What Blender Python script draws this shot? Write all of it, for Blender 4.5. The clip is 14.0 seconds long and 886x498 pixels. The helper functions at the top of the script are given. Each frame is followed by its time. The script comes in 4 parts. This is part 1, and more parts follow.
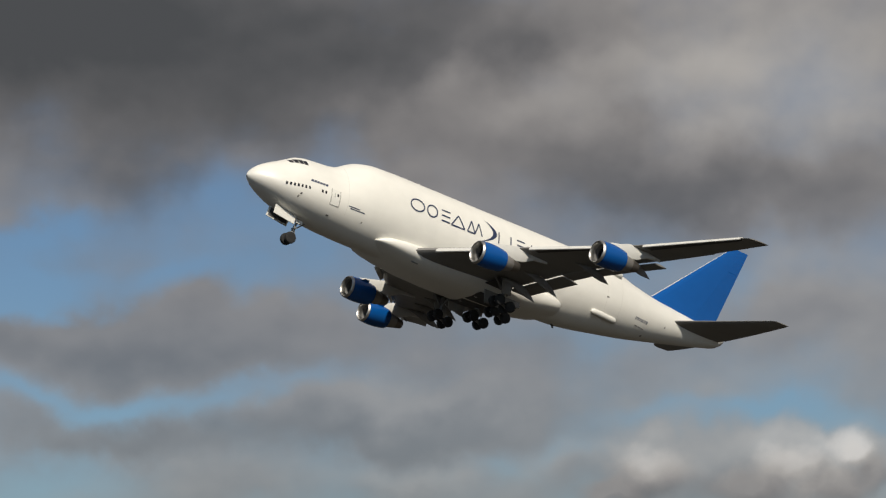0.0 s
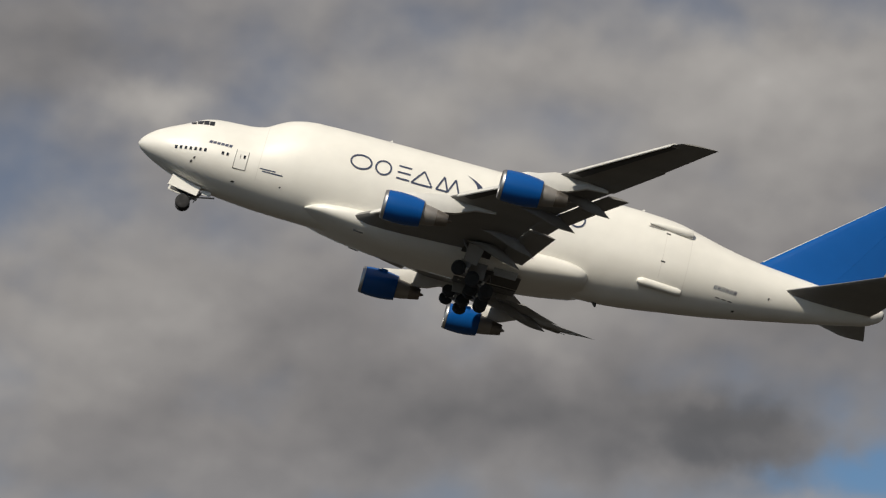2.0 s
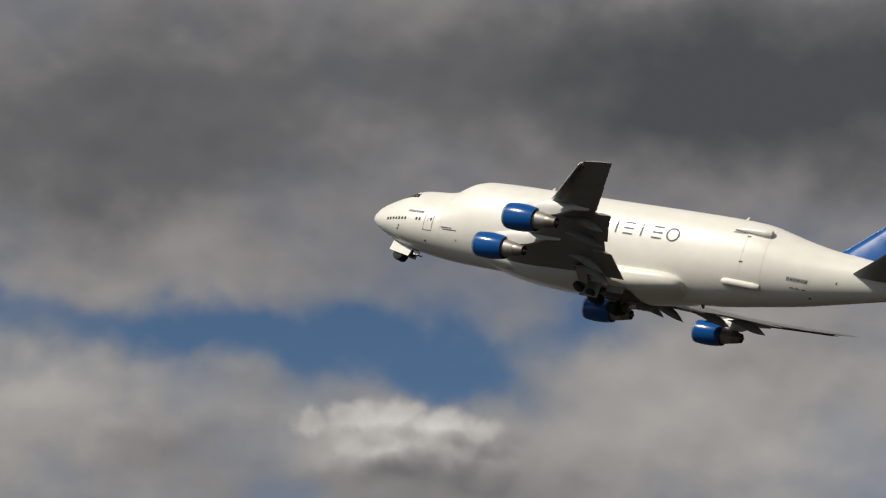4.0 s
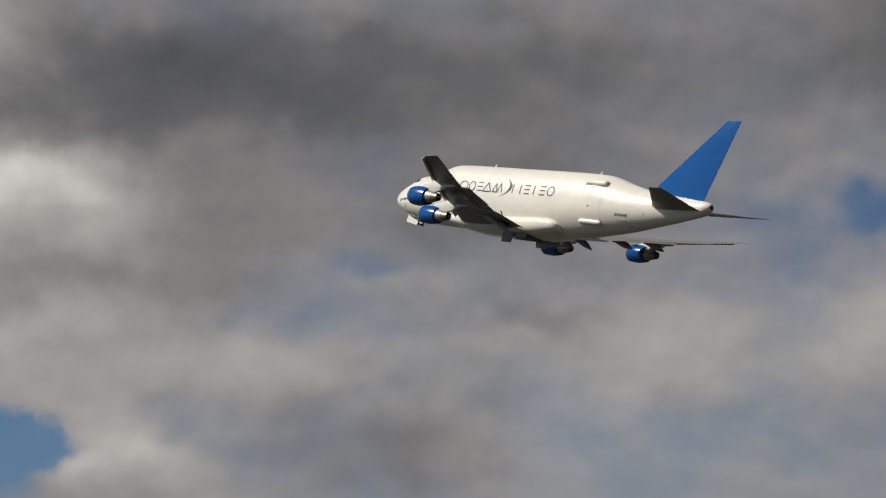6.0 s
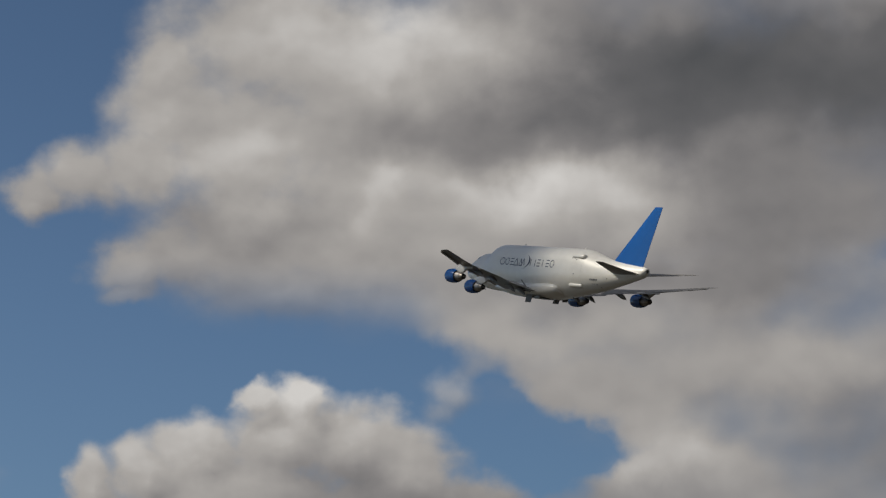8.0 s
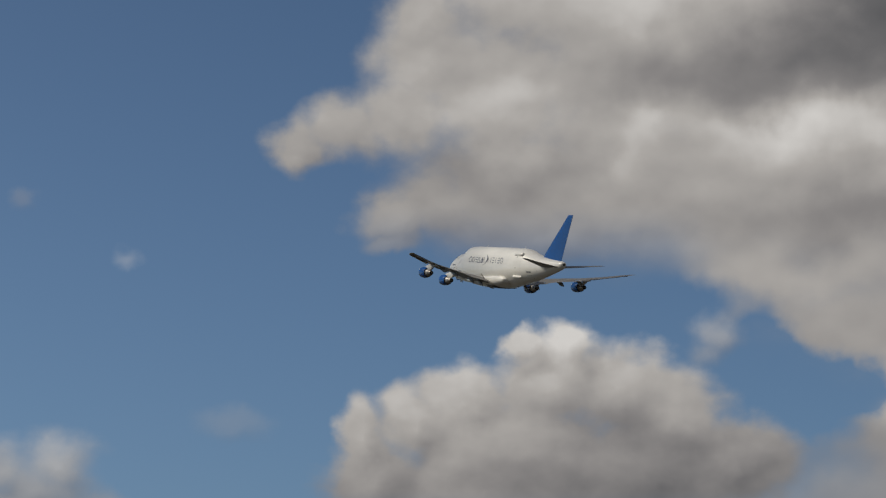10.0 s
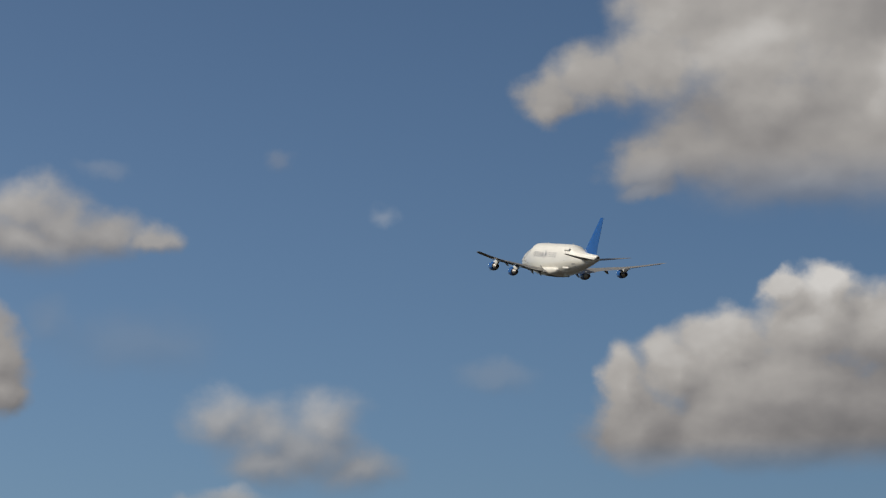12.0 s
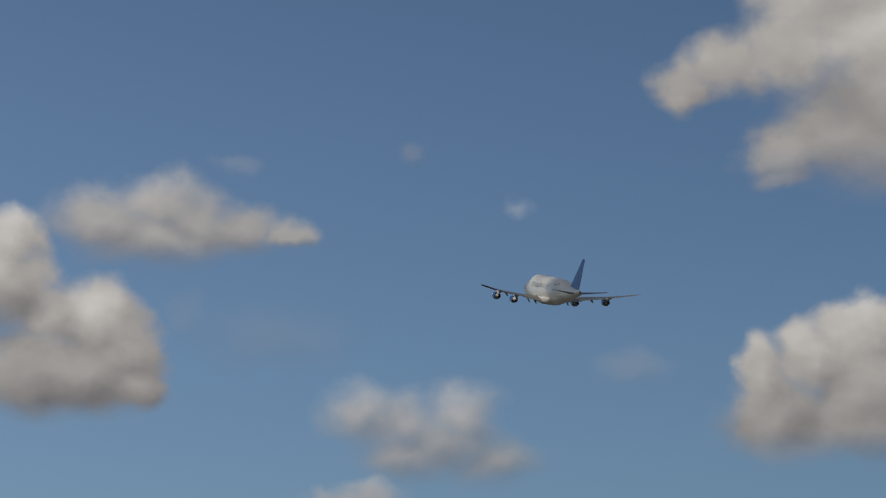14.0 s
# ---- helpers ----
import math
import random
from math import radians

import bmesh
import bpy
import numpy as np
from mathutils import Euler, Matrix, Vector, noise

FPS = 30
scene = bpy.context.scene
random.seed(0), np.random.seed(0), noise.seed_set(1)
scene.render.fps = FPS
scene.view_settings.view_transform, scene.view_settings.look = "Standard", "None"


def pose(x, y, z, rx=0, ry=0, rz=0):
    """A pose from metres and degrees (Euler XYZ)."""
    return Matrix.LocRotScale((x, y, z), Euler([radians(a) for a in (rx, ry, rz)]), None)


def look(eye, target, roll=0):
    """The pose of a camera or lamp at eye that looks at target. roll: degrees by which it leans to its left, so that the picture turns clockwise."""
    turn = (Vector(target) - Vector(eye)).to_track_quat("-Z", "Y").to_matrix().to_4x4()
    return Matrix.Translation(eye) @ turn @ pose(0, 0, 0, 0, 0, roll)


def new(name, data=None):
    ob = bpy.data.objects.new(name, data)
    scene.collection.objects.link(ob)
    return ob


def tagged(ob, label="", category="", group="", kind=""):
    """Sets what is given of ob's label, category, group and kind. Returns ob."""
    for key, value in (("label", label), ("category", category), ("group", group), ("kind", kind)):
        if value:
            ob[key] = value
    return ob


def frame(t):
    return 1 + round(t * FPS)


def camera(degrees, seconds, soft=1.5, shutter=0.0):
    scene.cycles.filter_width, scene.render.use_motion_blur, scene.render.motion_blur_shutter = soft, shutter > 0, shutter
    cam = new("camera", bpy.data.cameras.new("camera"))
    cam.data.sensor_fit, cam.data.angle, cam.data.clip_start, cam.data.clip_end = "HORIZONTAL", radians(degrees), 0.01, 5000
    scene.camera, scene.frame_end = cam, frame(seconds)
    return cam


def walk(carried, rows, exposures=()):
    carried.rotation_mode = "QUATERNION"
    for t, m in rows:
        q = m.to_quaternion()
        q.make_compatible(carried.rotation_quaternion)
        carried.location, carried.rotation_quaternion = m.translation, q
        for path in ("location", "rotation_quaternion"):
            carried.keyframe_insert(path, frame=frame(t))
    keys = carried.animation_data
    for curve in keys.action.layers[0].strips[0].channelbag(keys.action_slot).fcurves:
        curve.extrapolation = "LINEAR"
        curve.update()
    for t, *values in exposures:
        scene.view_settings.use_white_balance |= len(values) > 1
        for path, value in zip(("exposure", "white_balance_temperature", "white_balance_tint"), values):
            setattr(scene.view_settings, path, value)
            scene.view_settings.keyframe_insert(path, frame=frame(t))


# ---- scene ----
# A large white freighter climbs out over an airfield, under broken cloud; the camera pans after it.
# Aircraft space: x runs aft (0 is 35 m behind the nose), y to the right wing, z up.
EYE = (0.0, 0.0, 1.7)

cam = camera(18.86, 14.0, soft=1.25)
walk(cam, [
    (0.0, look(EYE, (60.079, 78.131, 18.613), -0.81)),
    (0.5, look(EYE, (48.512, 85.350, 20.726), -1.13)),
    (1.0, look(EYE, (34.146, 91.007, 25.188), -1.23)),
    (1.5, look(EYE, (24.658, 93.446, 27.386), -0.63)),
    (2.0, look(EYE, (8.148, 95.717, 29.483), -0.45)),
    (2.5, look(EYE, (-9.986, 94.694, 32.252), -0.05)),
    (3.0, look(EYE, (-23.539, 91.944, 33.198), -0.11)),
    (3.5, look(EYE, (-36.558, 87.247, 34.126), 0.27)),
    (4.0, look(EYE, (-54.560, 77.365, 33.915), 2.23)),
    (4.2, look(EYE, (-56.927, 76.258, 32.426), 1.40)),
    (4.6, look(EYE, (-62.377, 72.166, 31.719), 1.06)),
    (5.0, look(EYE, (-67.563, 67.598, 31.124), 0.79)),
    (5.4, look(EYE, (-72.428, 62.603, 30.597), 0.56)),
    (5.8, look(EYE, (-76.926, 57.236, 30.096), 0.35)),
    (6.3, look(EYE, (-81.980, 50.098, 29.439), 0.09)),
    (6.5, look(EYE, (-83.819, 47.085, 29.221), 0.10)),
    (7.0, look(EYE, (-86.067, 42.917, 29.096), 0.33)),
    (7.5, look(EYE, (-87.071, 40.371, 29.786), 0.28)),
    (8.0, look(EYE, (-88.673, 36.778, 29.710), 0.38)),
    (8.5, look(EYE, (-90.231, 33.441, 28.903), 0.32)),
    (8.7, look(EYE, (-90.342, 33.496, 28.463), 0.13)),
    (9.2, look(EYE, (-91.194, 31.399, 28.115), 0.21)),
    (9.7, look(EYE, (-92.024, 29.159, 27.801), 0.34)),
    (10.2, look(EYE, (-92.809, 26.831, 27.518), 0.47)),
    (10.8, look(EYE, (-93.665, 24.000, 27.212), 0.61)),
    (11.0, look(EYE, (-93.911, 22.863, 27.352), 0.60)),
    (11.5, look(EYE, (-94.415, 21.686, 26.510), 0.01)),
    (12.0, look(EYE, (-95.250, 18.545, 25.855), -0.40)),
    (12.5, look(EYE, (-95.599, 16.770, 25.775), -0.77)),
    (13.0, look(EYE, (-95.959, 15.050, 25.476), -0.68)),
    (13.5, look(EYE, (-96.182, 13.315, 25.611), -0.30)),
    (14.0, look(EYE, (-96.153, 13.581, 25.579), -0.39)),
])

# ---------------------------------------------------------------- light
SUN_ELEVATION, SUN_TURN = 43.0, -26.0   # the sun stands behind the camera; turn is degrees from -y towards -x
sun = new("sun", bpy.data.lights.new("sun", "SUN"))
sun.data.energy, sun.data.angle, sun.data.color = 4.15, radians(0.53), (1.0, 0.915, 0.77)
_e, _a = radians(SUN_ELEVATION), radians(SUN_TURN)
SUN_WAY = Vector((math.sin(_a) * math.cos(_e), -math.cos(_a) * math.cos(_e), math.sin(_e)))
sun.matrix_world = look(SUN_WAY * 500, (0, 0, 0))

world = bpy.data.worlds.new("sky")
scene.world = world
world.use_nodes = True
wt = world.node_tree
wt.nodes.clear()


def wnode(kind, **values):
    nd = wt.nodes.new(kind)
    for key, value in values.items():
        if key == "op":
            nd.operation = value
        elif key == "clamp":
            nd.use_clamp = value
    return nd


def calc(op, *terms, clamp=False):
    """A Math node of the world; terms are sockets or numbers."""
    nd = wnode("ShaderNodeMath", op=op, clamp=clamp)
    for i, term in enumerate(terms):
        if isinstance(term, (int, float)):
            nd.inputs[i].default_value = term
        else:
            wt.links.new(term, nd.inputs[i])
    return nd.outputs[0]


def vcalc(op, *terms, out=0):
    nd = wnode("ShaderNodeVectorMath", op=op)
    for i, term in enumerate(terms):
        if isinstance(term, (tuple, list)):
            nd.inputs[i].default_value = term
        else:
            wt.links.new(term, nd.inputs[i])
    return nd.outputs[out]


def cloud_noise(vector, scale, detail, rough, distort=0.0):
    nd = wnode("ShaderNodeTexNoise")
    nd.inputs["Scale"].default_value, nd.inputs["Detail"].default_value = scale, detail
    nd.inputs["Roughness"].default_value, nd.inputs["Distortion"].default_value = rough, distort
    wt.links.new(vector, nd.inputs["Vector"])
    return nd


def smooth(value, low, high):
    nd = wnode("ShaderNodeMapRange")
    nd.interpolation_type = "SMOOTHSTEP"
    nd.inputs[1].default_value, nd.inputs[2].default_value = low, high
    wt.links.new(value, nd.inputs[0])
    return nd.outputs[0]


# the heavens in degrees: turn to the left from +y, and height above the horizon
coord = wnode("ShaderNodeTexCoord").outputs["Generated"]
split = wnode("ShaderNodeSeparateXYZ")
wt.links.new(coord, split.inputs[0])
turn = calc("MULTIPLY", calc("ARCTAN2", calc("MULTIPLY", split.outputs[0], -1.0), split.outputs[1]), 57.2958)
rise = calc("MULTIPLY", calc("ARCSINE", split.outputs[2]), 57.2958)
join = wnode("ShaderNodeCombineXYZ")
wt.links.new(turn, join.inputs[0])
wt.links.new(rise, join.inputs[1])
flat = join.outputs[0]
wander = cloud_noise(flat, 0.55, 5.0, 0.46)
bent = vcalc("ADD", flat, vcalc("MULTIPLY", vcalc("SUBTRACT", wander.outputs["Color"], (0.5, 0.5, 0.5)), (3.0, 2.2, 0.0)))
stretched = vcalc("MULTIPLY", flat, (0.85, 1.15, 1.0))
billow = cloud_noise(stretched, 0.38, 6.0, 0.43)
toward_sun = cloud_noise(vcalc("ADD", stretched, (0.12, 0.40, 0.0)), 0.38, 3.0, 0.42)
plain = cloud_noise(stretched, 0.38, 3.0, 0.42)
wide = cloud_noise(vcalc("ADD", stretched, (31.0, 12.0, 4.0)), 0.12, 3.0, 0.5)
fleece = cloud_noise(vcalc("ADD", stretched, (7.0, 3.0, 9.0)), 1.3, 5.0, 0.5)
cover = calc("ADD", 0.60, calc("MULTIPLY", calc("SUBTRACT", billow.outputs[0], 0.5), 1.5))
bright = calc("ADD", 0.53, calc("MULTIPLY", calc("SUBTRACT", plain.outputs[0], toward_sun.outputs[0]), 0.42))
bright = calc("ADD", bright, calc("MULTIPLY", calc("SUBTRACT", wide.outputs[0], 0.5), 0.22))
bright = calc("ADD", bright, calc("MULTIPLY", calc("SUBTRACT", fleece.outputs[0], 0.5), 0.08))
field = [0.0, bright, 0.0]   # masses, light, gaps


def puff(turn_at, rise_at, wide_by, high_by, covers, lights, crown=0.0):
    """One soft mass of cloud (or, with covers below zero, a gap of blue) in the heavens; crown: how much its top is the brighter side."""
    off = vcalc("MULTIPLY", vcalc("SUBTRACT", bent, (turn_at, rise_at, 0.0)), (1 / wide_by, 1 / high_by, 0.0))
    near = calc("EXPONENT", calc("MULTIPLY", vcalc("DOT_PRODUCT", off, off, out=1), -1.0))
    slot = 0 if covers > 0 else 2
    if covers:
        field[slot] = calc("MULTIPLY_ADD", near, float(covers), field[slot])
    if lights:
        field[1] = calc("MULTIPLY_ADD", near, float(lights), field[1])
    if crown:
        upper = vcalc("DOT_PRODUCT", off, (0.0, crown, 0.0), out=1)
        field[1] = calc("MULTIPLY_ADD", near, upper, field[1])


puff(-31.0, 13.3, 6.48, 1.82, 0.50, -0.38)
puff(-31.0, 11.1, 1.86, 0.73, 0.20, -0.20)
puff(-44.0, 13.3, 3.74, 1.34, 0.40, 0.22)
puff(-39.1, 14.3, 2.00, 0.73, 0.30, -0.15)
puff(-39.0, 12.0, 3.97, 0.73, 0.40, -0.12)
puff(-44.5, 10.9, 3.96, 0.85, 0.60, -0.20)
puff(-33.1, 10.3, 2.47, 1.21, -0.85, 0.00)
puff(-28.7, 9.0, 3.20, 0.61, -0.80, 0.00)
puff(-35.3, 11.1, 0.74, 1.46, -0.30, 0.00)
puff(-31.6, 8.0, 5.15, 0.61, 0.50, -0.02)
puff(-29.8, 6.6, 3.18, 0.30, -0.80, 0.00)
puff(-33.4, 6.9, 1.83, 0.30, -0.50, 0.00)
puff(-30.4, 5.8, 2.20, 0.42, 0.50, -0.10)
puff(-40.2, 7.9, 2.45, 0.61, -0.50, 0.00)
puff(-44.1, 6.0, 3.42, 0.36, -0.80, 0.00)
puff(-37.1, 6.2, 3.91, 0.61, 0.50, -0.04, 0.10)
puff(-28.7, 5.0, 2.44, 0.61, -0.60, 0.00)
puff(-32.8, 4.8, 1.83, 0.49, 0.40, 0.02, 0.10)
puff(-37.1, 4.7, 1.46, 0.49, 0.40, 0.08, 0.20)
puff(-39.5, 5.1, 0.97, 0.49, -0.50, 0.00)
puff(-41.7, 4.8, 1.34, 0.61, 0.70, 0.12, 0.30)
puff(-44.9, 4.9, 1.71, 0.61, 0.70, 0.14, 0.30)
puff(-46.3, 5.3, 0.67, 0.49, 0.70, 0.35, 0.20)
puff(-45.6, 7.9, 2.45, 0.97, 0.50, -0.02)
puff(-43.9, 9.1, 1.60, 0.61, -0.50, 0.00)
puff(-28.6, 15.1, 9.43, 1.34, 0.50, -0.34)
puff(-22.4, 10.6, 3.21, 1.15, 1.00, 0.06, 0.20)
puff(-21.8, 14.2, 3.13, 1.58, 0.30, -0.15)
puff(-22.2, 8.0, 4.04, 0.79, -1.20, 0.00)
puff(-27.6, 9.4, 1.60, 0.61, -0.90, 0.00)
puff(-24.5, 12.7, 1.12, 0.61, -0.60, 0.00)
puff(-29.7, 7.9, 3.68, 0.61, 0.80, -0.10, 0.10)
puff(-25.2, 6.6, 0.98, 0.30, 0.60, -0.12)
puff(-22.4, 6.3, 2.81, 0.73, -0.60, 0.00)
puff(-32.2, 9.2, 1.97, 0.49, -0.60, 0.00)
puff(-37.9, 12.8, 2.12, 1.34, 0.40, 0.16)
puff(-36.1, 13.7, 2.12, 1.09, 0.30, -0.20)
puff(-36.4, 6.1, 2.69, 0.61, 0.60, 0.00, 0.15)
puff(-13.0, 17.8, 2.93, 1.82, 0.40, 0.16)
puff(-17.3, 13.9, 4.13, 1.34, 0.40, -0.14)
puff(-26.5, 16.5, 4.43, 2.31, 0.50, -0.28)
puff(-19.6, 18.6, 3.20, 1.09, 0.30, -0.22)
puff(-16.4, 10.9, 1.36, 2.06, -1.35, 0.00)
puff(-22.5, 10.4, 3.70, 0.97, 0.50, 0.00, 0.10)
puff(-23.1, 8.6, 6.14, 0.49, -0.90, 0.00)
puff(-28.4, 10.0, 1.73, 0.36, -0.80, 0.00)
puff(-12.6, 11.2, 1.61, 0.36, -0.30, -0.10)
puff(-12.7, 10.0, 1.85, 0.73, 0.40, 0.04, 0.15)
puff(-6.2, 16.5, 2.91, 3.16, 0.40, 0.14)
puff(-11.8, 16.0, 3.79, 2.43, 0.40, -0.05)
puff(-20.7, 18.3, 4.22, 1.70, 0.40, -0.24)
puff(-13.8, 19.5, 3.22, 0.85, 0.30, 0.06)
puff(-16.7, 11.0, 1.61, 1.15, -0.60, 0.00)
puff(-22.3, 11.1, 2.72, 0.97, 0.40, 0.04, 0.15)
puff(-11.0, 11.9, 2.11, 0.73, 0.40, -0.26)
puff(-7.9, 11.7, 2.48, 0.97, 0.30, 0.02)
puff(1.4, 18.9, 1.41, 0.61, 0.30, 0.20)
puff(-2.5, 19.7, 3.22, 1.09, 0.30, 0.06)
puff(-6.3, 12.5, 5.59, 1.34, 0.50, -0.24)
puff(1.1, 11.5, 5.57, 1.21, 0.60, -0.02)
puff(1.8, 14.6, 3.76, 1.82, 0.50, 0.10)
puff(3.6, 20.2, 2.85, 0.97, 0.30, -0.12)
puff(-13.9, 11.0, 1.11, 0.67, -0.90, 0.00)
puff(-10.9, 19.8, 4.51, 1.34, 0.30, 0.12)
puff(15.4, 18.9, 1.54, 1.94, -0.55, 0.00)
puff(11.8, 17.7, 2.80, 0.42, -0.80, 0.00)
puff(12.7, 16.2, 3.54, 0.85, 0.80, 0.10, 0.20)
puff(13.8, 14.3, 2.00, 0.97, 0.40, 0.08)
puff(5.8, 14.6, 3.76, 1.21, 0.40, 0.02)
puff(-2.3, 14.3, 2.50, 1.34, 0.30, -0.12)
puff(7.1, 22.0, 5.89, 0.97, 0.40, -0.10)
puff(20.7, 22.3, 4.98, 1.34, 0.50, -0.32)
puff(15.6, 20.9, 2.08, 0.61, -0.50, 0.00)
puff(20.7, 18.5, 1.92, 0.49, -0.55, 0.00)
puff(18.8, 16.2, 2.78, 1.21, 0.60, 0.16, 0.20)
puff(9.7, 16.4, 2.78, 1.21, 0.40, 0.06)
puff(8.3, 21.8, 3.27, 1.46, 0.30, -0.04)
puff(27.1, 22.6, 6.84, 1.82, 0.60, -0.29)
puff(16.0, 20.6, 2.59, 1.34, -0.80, -0.10)
puff(18.7, 20.2, 1.68, 1.09, -0.30, 0.00)
puff(13.6, 18.3, 0.89, 0.97, -0.50, 0.00)
puff(31.9, 17.7, 0.76, 0.97, -0.80, 0.00)
puff(30.7, 15.6, 2.52, 1.34, 0.40, 0.06)
puff(25.0, 16.4, 3.16, 1.46, 0.40, 0.04)
puff(19.0, 16.0, 1.52, 0.67, 0.40, 0.20, 0.10)
puff(17.5, 13.9, 3.13, 0.73, 0.30, -0.06)
puff(30.6, 22.4, 6.56, 1.70, 0.60, -0.30)
puff(42.2, 21.1, 4.94, 2.43, 0.70, -0.24)
puff(41.0, 18.7, 2.05, 0.85, 0.40, 0.04)
puff(39.5, 16.7, 5.32, 0.61, -1.20, 0.00)
puff(34.9, 16.0, 1.26, 0.73, -1.10, 0.00)
puff(45.9, 17.1, 1.40, 0.49, -0.80, 0.00)
puff(36.1, 14.4, 2.13, 0.61, 1.20, 0.20, 0.35)
puff(33.9, 13.2, 3.24, 0.97, 0.50, -0.04)
puff(44.6, 14.6, 3.01, 0.97, 0.80, 0.14, 0.15)
puff(41.2, 13.9, 1.50, 0.61, 0.30, -0.10)
puff(29.0, 15.4, 2.52, 1.82, 0.40, 0.02)
puff(55.2, 20.1, 6.46, 1.46, 0.50, -0.30)
puff(53.9, 17.4, 3.82, 1.34, 0.40, -0.26)
puff(64.7, 17.3, 3.31, 0.85, 0.50, 0.20, 0.10)
puff(67.4, 20.5, 3.24, 1.09, 0.40, 0.30)
puff(66.8, 16.4, 7.59, 4.25, 0.20, 0.10)
puff(62.8, 15.6, 3.78, 0.49, 0.30, -0.14)
puff(58.4, 15.9, 1.89, 0.49, -0.10, 0.10)
puff(57.1, 16.2, 1.01, 0.24, -0.40, 0.00)
puff(65.2, 14.6, 2.01, 0.55, 0.50, 0.10)
puff(59.6, 13.7, 3.12, 0.73, 0.50, 0.12)
puff(55.9, 12.2, 2.48, 1.09, 0.40, -0.20)
puff(50.3, 13.8, 2.50, 1.09, 0.40, 0.12)
puff(53.4, 14.9, 1.51, 0.36, 0.00, -0.15)
puff(66.0, 12.6, 0.62, 0.73, -0.80, 0.00)
puff(67.7, 14.1, 0.75, 0.36, -0.90, 0.00)
puff(64.2, 12.1, 0.87, 0.42, -1.00, 0.00)
puff(65.5, 11.3, 0.74, 0.73, -0.90, 0.00)
puff(62.9, 11.4, 1.36, 0.61, 0.40, 0.12, 0.20)
puff(66.3, 12.7, 0.75, 1.09, -1.20, 0.00)
puff(64.4, 12.0, 0.99, 0.49, -1.20, 0.00)
puff(66.9, 11.2, 0.99, 0.36, -0.80, 0.00)
puff(63.7, 19.7, 5.42, 1.34, 0.50, -0.24)
puff(65.0, 17.6, 3.44, 0.61, 0.40, 0.07, 0.05)
puff(60.7, 17.0, 1.90, 1.34, 0.30, -0.20)
puff(62.3, 11.1, 2.10, 0.97, 0.80, 0.08, 0.10)
puff(63.9, 13.1, 2.49, 0.61, 0.50, 0.02)
puff(68.0, 16.1, 2.27, 1.09, 0.60, 0.08)
puff(67.8, 12.8, 1.49, 0.91, -1.10, 0.00)
puff(23.8, 21.1, 6.77, 1.34, 0.20, -0.10)
puff(65.7, 11.9, 1.12, 0.73, -0.60, 0.00)
puff(43.4, 19.7, 4.20, 1.44, 0.10, -0.12)
puff(28.6, 15.1, 3.73, 1.44, 0.10, 0.14)
puff(33.7, 18.7, 3.80, 0.96, 0.00, -0.08)
puff(-30.4, 9.2, 4.25, 1.32, 0.50, -0.12)
puff(-38.3, 7.6, 5.45, 0.72, 0.25, -0.05)
puff(-31.0, 5.6, 3.62, 0.72, 0.25, -0.05)
puff(15.4, 22.7, 2.60, 1.68, 0.10, -0.14)
puff(12.0, 13.9, 4.33, 1.44, 0.10, 0.16)
puff(15.1, 15.7, 1.87, 1.20, 0.10, 0.08)
puff(68.2, 20.4, 3.33, 1.44, 0.10, 0.12)
puff(65.5, 17.1, 4.02, 1.08, 0.00, 0.05)
puff(52.8, 12.7, 2.71, 1.92, 0.00, 0.09)
puff(68.8, 17.7, 0.50, 0.38, 0.00, 0.12)
puff(69.3, 16.8, 0.38, 0.60, 0.00, 0.08)
puff(65.4, 17.6, 0.76, 0.30, 0.00, 0.06)
puff(72.5, 18.3, 2.78, 1.20, 0.00, 0.14)
puff(61.8, 20.0, 3.32, 1.56, 0.00, -0.16)
puff(65.0, 18.7, 3.17, 0.60, 0.00, -0.10)
puff(71.7, 16.5, 3.13, 0.60, 0.00, -0.06)
puff(62.9, 12.1, 0.98, 0.72, 0.30, 0.10, 0.15)
puff(89.5, 12.3, 0.86, 0.72, 0.00, 0.20)
puff(91.4, 12.0, 0.74, 0.72, 0.00, -0.20)
puff(90.2, 10.6, 1.34, 0.42, 0.00, -0.10)
puff(88.4, 14.4, 1.11, 0.72, 0.00, 0.10)
puff(91.4, 13.8, 0.74, 0.60, 0.00, 0.06)
puff(72.9, 11.6, 1.47, 0.84, 0.00, 0.12)
puff(74.5, 10.0, 1.10, 0.96, 0.00, 0.08)
puff(67.9, 10.1, 1.95, 1.08, 0.00, -0.16)
puff(70.6, 12.9, 0.74, 0.48, 0.00, 0.10)
puff(69.6, 11.0, 1.47, 0.72, 0.00, -0.06)
puff(69.1, 17.7, 0.76, 0.60, 0.00, 0.05)
puff(72.3, 18.0, 1.77, 0.72, 0.00, 0.07)
puff(71.7, 16.7, 1.75, 0.36, 0.00, -0.06)
puff(70.5, 15.0, 2.48, 0.48, 0.00, -0.08)
puff(66.9, 19.5, 3.31, 1.44, 0.00, -0.13)
puff(19.4, 16.5, 2.75, 1.32, 0.00, -0.12)
puff(17.3, 21.2, 3.35, 1.20, 0.50, -0.10)
puff(-42.1, 11.0, 3.18, 1.44, 0.10, -0.14)
puff(63.0, 19.5, 2.80, 0.96, 0.00, 0.08)
puff(41.0, 22.0, 5.18, 2.40, 0.00, -0.10)

